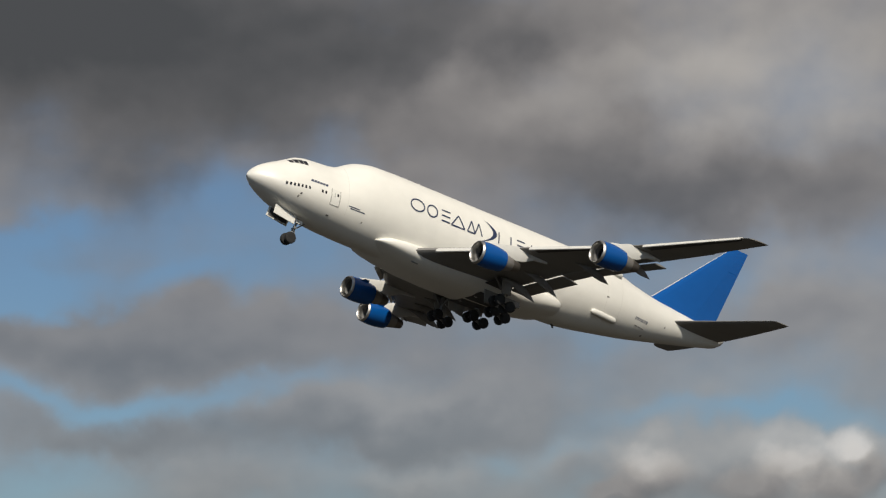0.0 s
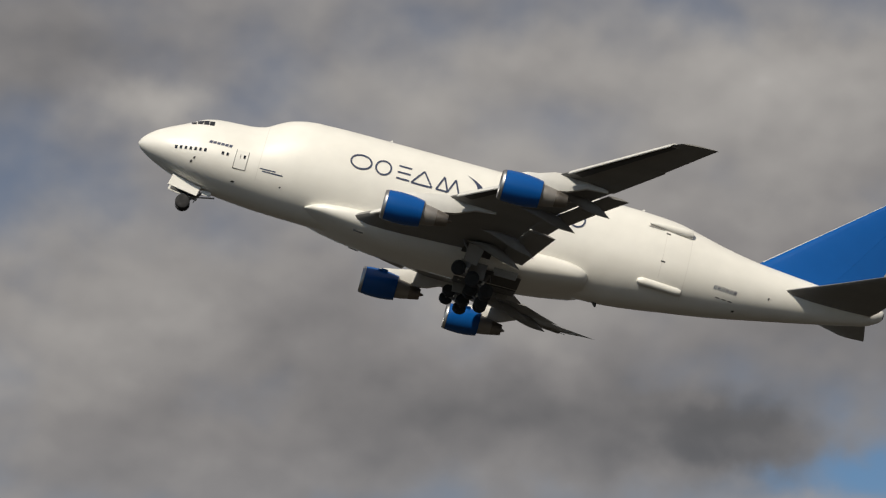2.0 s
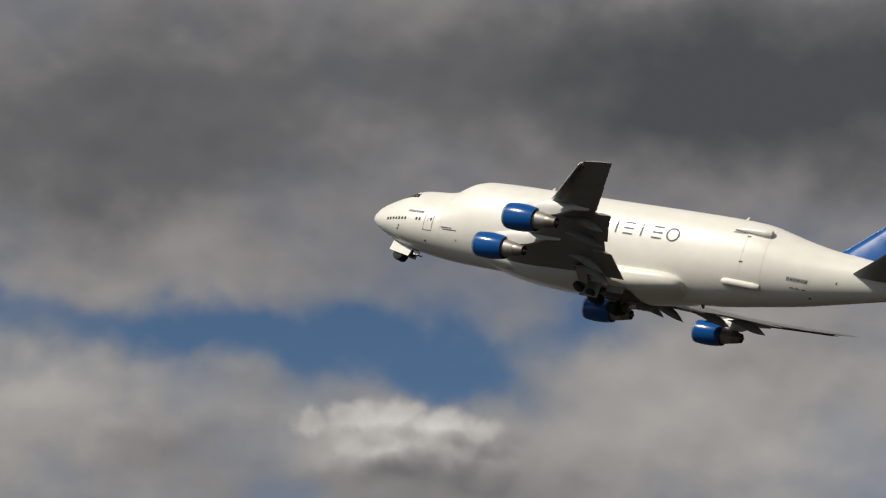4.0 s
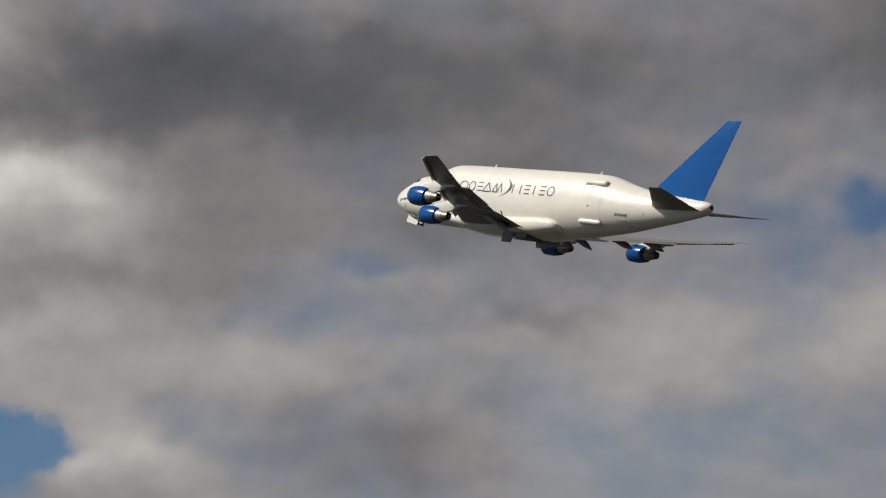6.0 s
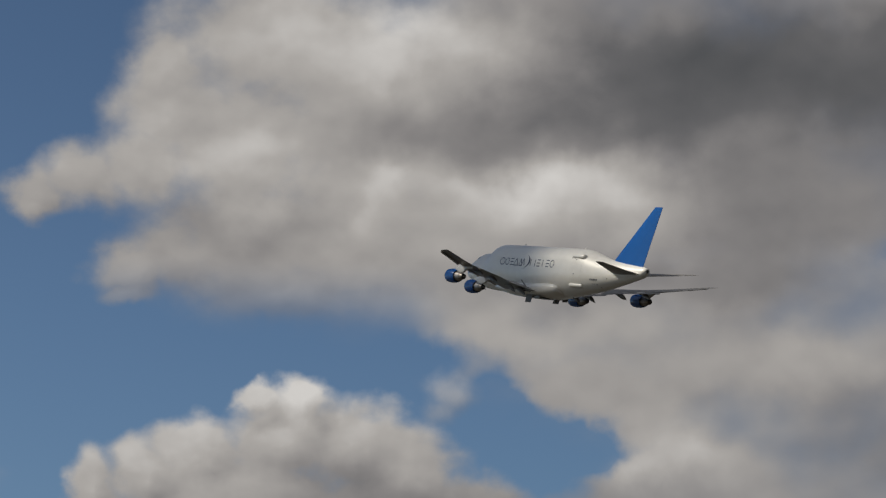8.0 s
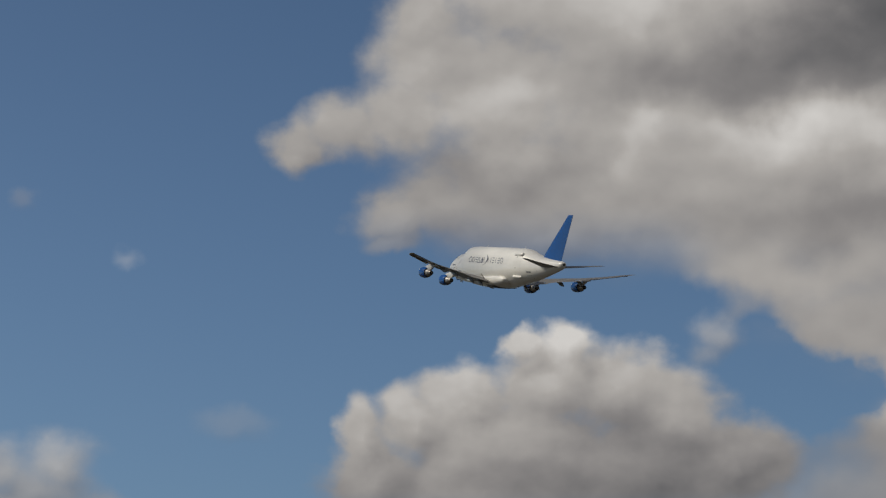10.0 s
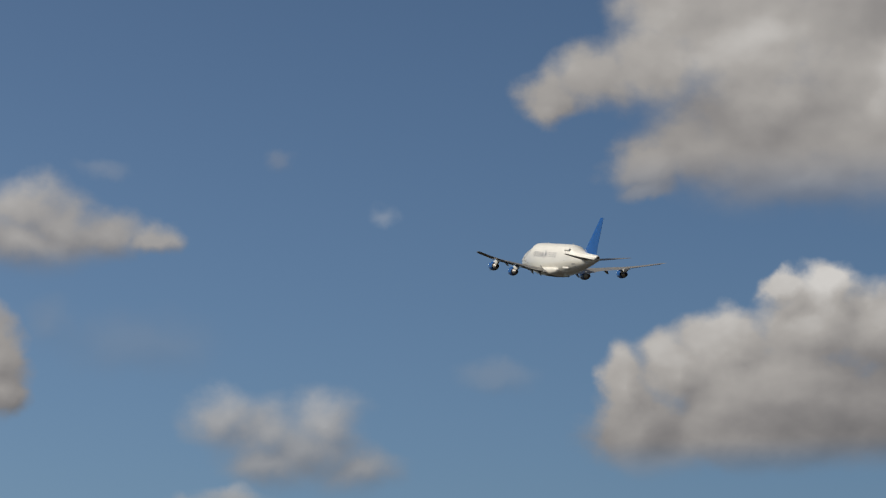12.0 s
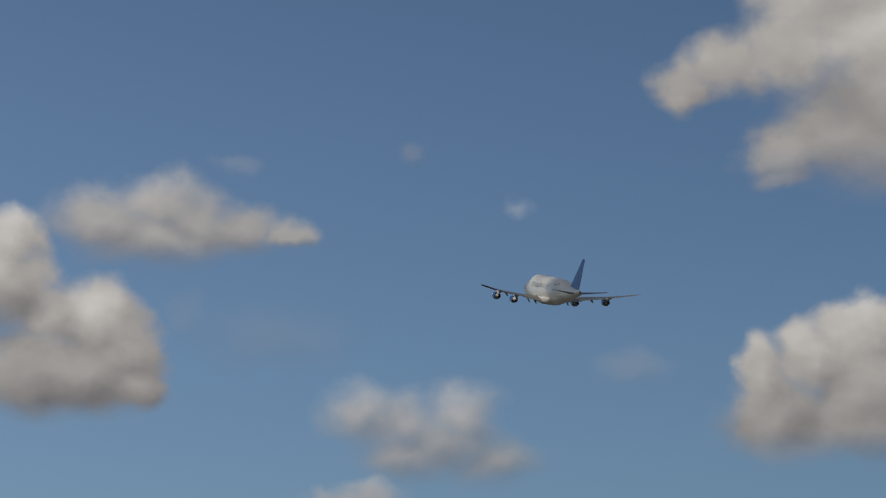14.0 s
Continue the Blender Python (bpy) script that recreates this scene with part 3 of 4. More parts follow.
def ring_at(s, seg=72, grow=0.0):
    zt, zb, zm, w, full = section(s)
    pts = []
    for i in range(seg):
        q = 2 * math.pi * i / seg
        cs, sn = math.cos(q), math.sin(q)
        k = full if sn > 0 else 2.0
        y = math.copysign(abs(cs) ** (2 / k), cs) * (w + grow)
        z = zm + math.copysign(abs(sn) ** (2 / k), sn) * ((zt - zm if sn > 0 else zm - zb) + grow)
        pts.append((s - 35, y, z))
    return pts


def on_skin(s, z, proud=0.02):
    """A point on the left side of the fuselage, a little proud of it."""
    return (s - 35, -(skin_y(s, z) + proud), z)


def decal(corners, bm=None, along=6, across=4, proud=0.02):
    """A four-cornered painted patch (station, height) laid on the left flank."""
    bm = bm or bmesh.new()
    (a, b, c, d) = [np.array(p, float) for p in corners]
    rows = []
    for i in range(across + 1):
        v = i / across
        p0, p1 = a + (d - a) * v, b + (c - b) * v
        rows.append([bm.verts.new(on_skin(*(p0 + (p1 - p0) * (j / along)), proud)) for j in range(along + 1)])
    for r0, r1 in zip(rows, rows[1:]):
        for j in range(along):
            bm.faces.new((r0[j], r0[j + 1], r1[j + 1], r1[j]))
    return bm


aircraft = new("cargo_aircraft")
tagged(aircraft, "white four-engined outsize freighter with blue fin and cowlings", "aircraft")


def build_fuselage():
    stations = [-0.13, -0.05, 0.05, 0.2, 0.45, 0.75]
    s = 1.1
    while s < 68.9:
        stations.append(s)
        s += 0.45 if s < 16 else (1.0 if s < 44 else 0.7)
    stations += [69.0, 69.15, 69.25]
    body = part("fuselage", loft([ring_at(q) for q in stations]), WHITE, aircraft, "creamy white bulged outsize fuselage")
    part("exhaust_port", spun([(0, 0.26), (0.06, 0.30), (0.10, 0.28), (0.05, 0.2)], (69.26 - 35, 0, 2.68), 20), DARK, body, "dark tail exhaust port")
    # cabin windows
    for i in range(7):
        q = i / 6
        s0, z0 = 3.42 + 2.62 * q, 0.13 + 0.24 * q
        part("cabin_window", decal([(s0 - 0.11, z0 - 0.16), (s0 + 0.11, z0 - 0.16), (s0 + 0.11, z0 + 0.16), (s0 - 0.11, z0 + 0.16)]), GLASS, body)
    for s0 in (7.62, 8.06):
        part("cabin_window", decal([(s0 - 0.11, 0.30), (s0 + 0.11, 0.30), (s0 + 0.11, 0.62), (s0 - 0.11, 0.62)]), GLASS, body)
    # cockpit glazing
    for s0, s1, za, zb in ((4.00, 4.50, 2.94, 3.38), (4.54, 5.06, 3.04, 3.62), (5.10, 5.60, 3.08, 3.74), (5.64, 6.10, 3.10, 3.74)):
        part("cockpit_window", decal([(s0 + 0.1, za), (s1 + 0.06, za + 0.05), (s1, zb), (s0, zb - 0.08)]), GLASS, body)
    # entry door
    door = part("entry_door", decal([(8.80, -0.62), (9.90, -0.62), (9.90, 1.15), (8.80, 1.15)], proud=0.014), WHITE_DOOR, body, "white entry door in the flank")
    for c in ([(8.76, -0.66), (9.94, -0.66), (9.94, -0.60), (8.76, -0.60)], [(8.76, -0.6), (8.81, -0.6), (8.81, 1.16), (8.76, 1.16)], [(9.89, -0.6), (9.94, -0.6), (9.94, 1.16), (9.89, 1.16)]):
        part("door_seam", decal(c, proud=0.022), DARK, door)
    part("door_window", decal([(9.50, 0.42), (9.70, 0.42), (9.70, 0.74), (9.50, 0.74)], proud=0.024), GLASS, door)
    part("door_handle", decal([(9.20, 0.30), (9.25, 0.30), (9.25, 0.75), (9.20, 0.75)], proud=0.024), DARK, door)
    # joint behind the old nose, and the joints of the swing tail
    for s0, za, zb in ((11.0, -1.2, 4.6), (48.05, -0.3, 4.2), (50.45, -1.4, 5.2)):
        part("skin_joint", decal([(s0 - 0.025, za), (s0 + 0.025, za), (s0 + 0.025, zb), (s0 - 0.025, zb)], across=24, along=1, proud=0.015), SEAM, body)
    for z0 in (4.0, 1.2):
        part("skin_latch", decal([(47.95, z0 - 0.07), (48.35, z0 - 0.07), (48.35, z0 + 0.07), (47.95, z0 + 0.07)]), DARK, body)
    # small marks on the nose flank
    for s0, z0, w, h in ((5.15, -0.62, 0.16, 0.2), (4.95, -0.95, 0.16, 0.2), (8.9, -1.75, 0.3, 0.12), (13.2, -1.3, 0.14, 0.14), (58.3, 0.7, 0.14, 0.2), (55.4, -1.0, 0.25, 0.12)):
        part("access_mark", decal([(s0, z0), (s0 + w, z0), (s0 + w + 0.06, z0 + h), (s0 + 0.06, z0 + h)]), DARK, body)
    for z0, s0, s1 in ((-0.12, 11.15, 12.6), (-0.32, 11.4, 13.3)):
        part("small_lettering", decal([(s0, z0), (s1, z0), (s1, z0 + 0.1), (s0, z0 + 0.1)]), NAVY, body, "illegible small dark lettering")
    # maker's mark as plain bars
    for i in range(6):
        s0 = 6.15 + i * 0.36
        part("maker_mark", decal([(s0, 1.18), (s0 + 0.28, 1.18), (s0 + 0.36, 1.44), (s0 + 0.08, 1.44)]), NAVY, body, "dark plain marks of a maker")
    # registration as plain bars
    for i in range(6):
        s0 = 53.2 + i * 0.38
        bm = decal([(s0, 0.20), (s0 + 0.08, 0.20), (s0 + 0.17, 0.58), (s0 + 0.09, 0.58)])
        decal([(s0 + 0.17, 0.20), (s0 + 0.25, 0.20), (s0 + 0.34, 0.58), (s0 + 0.26, 0.58)], bm)
        decal([(s0 + 0.1, 0.35), (s0 + 0.21, 0.35), (s0 + 0.23, 0.43), (s0 + 0.12, 0.43)], bm) if i % 2 else None
        part("registration_mark", bm, NAVY, body, "dark plain registration marks")
    for s0 in (53.6, 54.2, 54.8):
        part("registration_mark", decal([(s0, -0.42), (s0 + 0.4, -0.42), (s0 + 0.4, -0.34), (s0, -0.34)]), DARK, body)
    # the large wordmark: a plain shape for each sign
    low, high, stroke = 2.18, 3.55, 0.16

    def stripe(bm, p, q):
        """A straight stroke between two points of the flank."""
        p, q = np.array(p, float), np.array(q, float)
        n = np.array((-(q - p)[1], (q - p)[0])) / np.linalg.norm(q - p) * stroke / 2
        return decal([p - n, q - n, q + n, p + n], bm, across=1, proud=0.04)

    def polygon(points):
        bm = bmesh.new()
        for p, q in zip(points, points[1:] + points[:1]):
            stripe(bm, p, q)
        return bm
    for kind, s0, s1 in (("bow", 18.8, 20.7), ("bow", 21.1, 22.5), ("lines", 23.1, 24.3), ("peak", 24.5, 26.4), ("peaks", 26.8, 28.9),
                         ("bar", 31.3, 31.3), ("bar", 33.05, 33.05), ("lines", 33.95, 35.1), ("bar", 36.1, 36.1), ("lines", 37.4, 38.6), ("bow", 39.1, 40.5)):
        if kind == "bow":
            m, k = (low + high) / 2, (s0 + s1) / 2
            bm = polygon([(k + (s1 - s0) / 2 * math.cos(q), m + (high - low) / 2 * math.sin(q)) for q in (2 * math.pi * i / 16 for i in range(16))])
        elif kind == "lines":
            bm = bmesh.new()
            for z in (low + 0.07, (low + high) / 2, high - 0.07):
                stripe(bm, (s0, z), (s1, z))
        elif kind == "peak":
            bm = polygon([(s0, low), (s1, low), ((s0 + s1) / 2, high)])
        elif kind == "peaks":
            m = (s0 + s1) / 2
            bm = polygon([(s0, low), (s0 + 0.25 * (s1 - s0), high), (m, low)])
            stripe(stripe(bm, (m, low), (s0 + 0.75 * (s1 - s0), high)), (s0 + 0.75 * (s1 - s0), high), (s1, low))
        else:
            bm = stripe(bmesh.new(), (s0, low), (s0, high))
        part("wordmark_sign", bm, NAVY, body, "plain navy shape of the wordmark")
    bm = bmesh.new()
    outer, inner = [], []
    for i in range(21):
        q = i / 20
        z = 4.35 - 2.85 * q
        bulge = math.sin(math.pi * min(1, 0.12 + q * 0.86)) ** 0.8
        mid = 28.05 + 2.95 * bulge
        thick = 0.08 + 0.54 * math.sin(math.pi * q) * (1.2 - 0.6 * q)
        outer.append(bm.verts.new(on_skin(mid, z, 0.04)))
        inner.append(bm.verts.new(on_skin(mid - thick, z, 0.04)))
    for i in range(20):
        bm.faces.new((outer[i], outer[i + 1], inner[i + 1], inner[i]))
    part("wordmark_crescent", bm, NAVY, body, "navy crescent in the wordmark")
    # hinge fairings of the swing tail
    for z0, lift in ((-0.92, 0.0), (4.62, 0.35)):
        for sy in (-1, 1):
            rings = []
            for i in range(13):
                q = i / 12
                s0 = 46.3 + 4.1 * q
                rounded = min(1.0, 0.45 + 6 * q, 0.7 + 4 * (1 - q))
                r = 0.60 * (0.12 + 0.88 * q ** 0.7) * min(1.0, 0.8 + 4 * (1 - q)) if lift else 0.46 * rounded
                yc = sy * (skin_y(s0, z0 - 0.1) + 0.06)
                rings.append([(s0 - 35, yc + 0.8 * r * math.cos(a), z0 + r * 0.85 * math.sin(a)) for a in (2 * math.pi * k / 16 for k in range(16))])
            part("hinge_fairing", loft(rings), WHITE, body, "white rounded hinge fairing of the tail")
    # flat patch in the door colour, painted as shade at the upper fairing's front
    part("hinge_gap_shade", decal([(46.2, 4.22), (47.7, 4.22), (48.1, 4.5), (46.5, 4.5)], proud=0.03), BAY_DOOR_AND_GAP, body, "dark patch painted as gap shade before the upper hinge fairing")
    # blade antennas along the crown
    for s0 in (21.5, 45.4):
        zt = section(s0)[0]
        part("antenna", slab([(s0 - 35.0, 0, zt - 0.05), (s0 - 34.55, 0, zt - 0.05), (s0 - 34.45, 0, zt + 0.38), (s0 - 34.62, 0, zt + 0.38)], 0.05), LIGHT_GREY, body, "small blade antenna on the crown")
    part("antenna", slab([(8.0, 0, -3.1), (8.5, 0, -3.1), (8.55, 0, -3.5), (8.35, 0, -3.5)], 0.05), DARK, body)
    # fairing round the wing roots and belly
    rows = ((15.9, 2.35, -2.20, 0.10, 0.10), (16.5, 2.95, -2.15, 0.50, 0.50), (17.6, 3.35, -2.10, 0.80, 0.85), (19.5, 3.62, -2.05, 0.95, 1.30),
            (22.5, 3.78, -2.0, 1.0, 1.75), (26.0, 3.85, -2.0, 1.0, 1.92), (31.0, 3.88, -2.0, 1.1, 1.95), (36.0, 3.90, -1.9, 1.25, 1.95),
            (38.5, 3.84, -1.8, 1.20, 1.72), (40.0, 3.74, -1.75, 1.1, 1.5), (41.0, 3.58, -1.78, 0.9, 1.3), (41.6, 3.3, -1.8, 0.62, 1.1), (41.9, 2.9, -1.85, 0.35, 0.95))
    rings = []
    for s0, w, zc, up, down in rows:
        ring = []
        for i in range(48):
            q = 2 * math.pi * i / 48
            cs, sn = math.cos(q), math.sin(q)
            ring.append((s0 - 35, math.copysign(abs(cs) ** 0.75, cs) * w, zc + math.copysign(abs(sn) ** 0.8, sn) * (up if sn > 0 else down)))
        rings.append(ring)
    belly = part("wing_root_fairing", loft(rings), WHITE, aircraft, "white fairing round wing roots and belly")
    for sy in (-1, 1):
        part("intake_slot", slab([(-14.4, sy * 2.9, -3.16), (-13.5, sy * 2.95, -3.26), (-13.5, sy * 2.8, -3.36), (-14.4, sy * 2.75, -3.26)], 0.05), STRUT, belly, "dark cooling air slot")
    return body


def aerofoil(le, te, thick, y, camber=0.02, count=11):
    """A wing section in a plane of constant y, from leading to trailing edge points (station, height)."""
    ls, lz = le
    ts, tz = te
    chord = math.hypot(ts - ls, tz - lz)
    ux, uz = (ts - ls) / chord, (tz - lz) / chord
    up, low = [], []
    for i in range(count):
        x = 0.5 * (1 - math.cos(math.pi * i / (count - 1)))
        half = 5 * thick * chord * (0.2969 * math.sqrt(x) - 0.126 * x - 0.3516 * x**2 + 0.2843 * x**3 - 0.1015 * x**4)
        bow = camber * chord * 4 * x * (1 - x)
        for row, h in ((up, bow + half), (low, bow - half * 0.85)):
            row.append((ls + ux * x * chord - uz * h - 35, y, lz + uz * x * chord + ux * h))
    return up + low[-2:0:-1]


def le_at(y):
    z = -2.2 + (y - 3.3) * 0.138 if y < 21.9 else 0.37 + (y - 21.9) * 0.228
    return 20.1 + (y - 3.3) * 0.886, z


def te_at(y):
    ys, ss = (0, 3.3, 10.9, 13.0, 20.2, 30.4), (33.2, 33.6, 35.4, 36.3, 40.5, 47.3)
    drop = float(np.interp(y, (0, 11, 13, 20, 30.4), (0.36, 0.28, 0.10, 0.0, -0.15)))
    return float(np.interp(y, ys, ss)), le_at(y)[1] - drop


def build_wing(side, name):
    ys = (2.4, 3.3, 6.0, 9.0, 12.0, 16.0, 20.2, 24.0, 27.5, 29.6, 30.35)
    rings = []
    for y in ys:
        le, te = le_at(y), te_at(y)
        if y > 30:
            le = (le[0] + 0.25, le[1])
        rings.append(aerofoil(le, te, float(np.interp(y, (2, 12, 30), (0.125, 0.10, 0.085))) * (0.45 if y > 30 else 1), side * y))
    wing = part("wing", loft(rings), GREY, aircraft, "grey swept wing with dark weathered underside")
    # trailing edge flaps, run out and drooped
    for y0, y1, s0, s1, e0, e1, drop in ((4.1, 7.3, 33.5, 34.4, 35.9, 36.8, 0.36), (7.36, 10.75, 34.4, 35.28, 36.8, 37.75, 0.36), (13.2, 16.6, 36.3, 38.3, 38.4, 40.25, 0.2), (16.66, 20.05, 38.3, 40.36, 40.25, 42.3, 0.2)):
        rings = []
        for y, s, e in ((y0, s0, e0), (y1, s1, e1)):
            z = te_at(y)[1]
            rings.append(aerofoil((s, z - 0.20), (e, z - drop), 0.12, side * y, 0.03, 8))
        part("flap", loft(rings), GREY, wing, "grey drooped slotted flap")
    # inboard aileron between the flaps, outboard aileron seam
    rings = [aerofoil((s, te_at(y)[1] - 0.02), (e, te_at(y)[1] - 0.2), 0.1, side * y, 0.02, 8) for y, s, e in ((10.85, 35.25, 37.0), (13.1, 36.2, 38.0))]
    part("aileron", loft(rings), GREY, wing)
    rings = [aerofoil((s, te_at(y)[1] + 0.0), (e, te_at(y)[1] - 0.05), 0.1, side * y, 0.02, 8) for y, s, e in ((20.5, 39.5, 40.78), (25.5, 43.05, 44.1))]
    part("aileron", loft(rings), GREY, wing)
    # leading edge slats, run out
    for y0, y1 in ((5.6, 10.3), (13.2, 16.3), (16.36, 19.6), (22.3, 24.9), (24.96, 27.5), (27.56, 29.9)):
        rings = []
        for y in (y0, y1):
            s, z = le_at(y)
            c = float(np.interp(y, (3, 30), (1.25, 0.72)))
            y *= side
            rings.append([(s + dx * c - 35, y, z + dz * c) for dx, dz in
                          ((0.42, 0.16), (0.15, 0.17), (-0.15, 0.08), (-0.36, -0.10), (-0.44, -0.30), (-0.34, -0.36), (-0.25, -0.20), (-0.05, -0.02), (0.2, 0.09), (0.42, 0.11))])
        part("slat", loft(rings), LIGHT_GREY, wing, "pale drooped leading-edge slat")
    # dark strips under the leading edge, painting in the shade behind the slats
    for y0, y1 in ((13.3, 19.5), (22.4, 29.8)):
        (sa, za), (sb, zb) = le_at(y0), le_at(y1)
        part("slat_cove_shade", slab([(sa + 0.10 - 35, side * y0, za - 0.20), (sb + 0.08 - 35, side * y1, zb - 0.13), (sb + 0.48 - 35, side * y1, zb - 0.17), (sa + 0.75 - 35, side * y0, za - 0.32)], 0.05), DARK, wing, "dark strip painted as the shaded cove behind the slat")
    # canoe fairings of the flap tracks
    for s, y, z in ((35.6, 6.2, -3.75), (36.4, 9.05, -3.35), (38.9, 14.6, -1.95), (41.1, 18.8, -1.33)):
        rings = []
        top = te_at(y)[1] - 0.25
        for i in range(11):
            q = i / 10
            st = s - 5.0 + 5.0 * q
            r = max(0.02, math.sin(math.pi * min(1.0, 0.08 + 0.92 * q) ** 1.5))
            zc = top + (z - top) * q ** 2.6 - 0.15
            rings.append([(st - 35, side * (y + 0.24 * r * math.cos(a)), zc + 0.60 * r * math.sin(a) * (1.0 if math.sin(a) < 0 else 0.7)) for a in (2 * math.pi * k / 14 for k in range(14))])
        part("flap_track_fairing", loft(rings), GREY, wing, "pointed grey flap track fairing")
    return wing


def build_engine(side, s, y, z):
    c = (s - 35, side * y, z)
    eng = new("engine")
    eng.parent = aircraft
    eng["label"] = "blue-cowled jet engine hung from the wing"
    part("inlet_lip", spun([(0.62, 1.02), (0.30, 1.03), (0.08, 1.07), (0.0, 1.15), (0.05, 1.23), (0.26, 1.30), (0.30, 1.28), (0.30, 1.05)], c, cap=False), LIP, eng, "dulled bare metal inlet lip")
    part("fan_cowl", spun([(0.30, 1.295), (0.7, 1.345), (1.4, 1.38), (2.2, 1.36), (2.9, 1.28), (3.45, 1.17), (3.46, 1.12), (2.6, 1.15), (1.2, 1.2), (0.5, 1.1)], c, cap=False), BLUE, eng, "bright blue fan cowl")
    part("inlet_duct", spun([(0.4, 1.03), (0.9, 1.08), (1.5, 1.12), (1.5, 1.16), (0.6, 1.12)], c, cap=False), STRUT, eng, "grey inlet duct lining")
    bm = spun([(1.42, 0.10), (1.40, 1.1), (1.5, 1.1)], c)
    part("fan_disc", bm, RUBBER, eng, "dark fan disc")
    for i in range(24):
        a = 2 * math.pi * i / 24
        cs, sn = math.cos(a), math.sin(a)
        cs2, sn2 = math.cos(a + 0.17), math.sin(a + 0.17)
        part("fan_blade", slab([(c[0] + 1.12, c[1] + 0.3 * cs, c[2] + 0.3 * sn), (c[0] + 1.12, c[1] + 1.05 * cs, c[2] + 1.05 * sn), (c[0] + 1.38, c[1] + 1.05 * cs2, c[2] + 1.05 * sn2), (c[0] + 1.38, c[1] + 0.3 * cs2, c[2] + 0.3 * sn2)], 0.02), RUBBER, eng)
    part("spinner", spun([(0.72, 0.02), (0.8, 0.12), (1.0, 0.24), (1.3, 0.33), (1.4, 0.34)], c, 20), DARK, eng)
    part("core_cowl", spun([(2.6, 0.98), (3.4, 0.95), (4.1, 0.86), (4.7, 0.74), (4.72, 0.70), (4.0, 0.7)], c), CORE, eng, "grey metal core cowl behind the fan")
    part("exhaust_nozzle", spun([(4.6, 0.70), (4.75, 0.73), (5.3, 0.62), (5.75, 0.52), (5.76, 0.48), (5.2, 0.5)], c, cap=False), NOZZLE, eng, "heat-stained exhaust nozzle")
    part("exhaust_cone", spun([(5.0, 0.40), (5.5, 0.30), (5.95, 0.14), (6.12, 0.03)], c, 20), NOZZLE, eng)
    part("exhaust_disc", spun([(5.05, 0.52), (5.1, 0.52)], c, 24), DARK, eng)
    # pylon: deep blade from the cowl to the wing
    ls, lz = le_at(y)
    rings = []
    low, top = z + 0.55, lz + 0.02
    outline = ((1.3, z + 1.22, z + 1.36, 0.05), (2.0, z + 0.9, z + 1.62, 0.22), (3.0, low, z + 1.78, 0.30), (ls - s - 0.3, low, top + 0.12, 0.32),
               (ls - s + 1.0, low + 0.25, top + 0.25, 0.32), (ls - s + 2.6, low + 0.95, top, 0.25), (ls - s + 4.4, top - 0.45, top - 0.2, 0.06))
    for dx, za, zb, w in outline:
        zb = max(zb, za + 0.1)
        rings.append([(c[0] + dx, c[1] + w * cy, za + (zb - za) * f) for cy, f in ((-0.7, 0), (-1, 0.25), (-1, 0.75), (-0.5, 1), (0.5, 1), (1, 0.75), (1, 0.25), (0.7, 0))])
    part("pylon", loft(rings), LIGHT_GREY, eng, "pale grey engine pylon")
    part("cowl_strake", slab([(c[0] + 1.2, c[1] - side * 0.95, c[2] + 0.95), (c[0] + 2.3, c[1] - side * 0.92, c[2] + 0.92), (c[0] + 2.3, c[1] - side * 1.15, c[2] + 1.2), (c[0] + 1.7, c[1] - side * 1.15, c[2] + 1.2)], 0.03), BLUE, eng)
    return eng


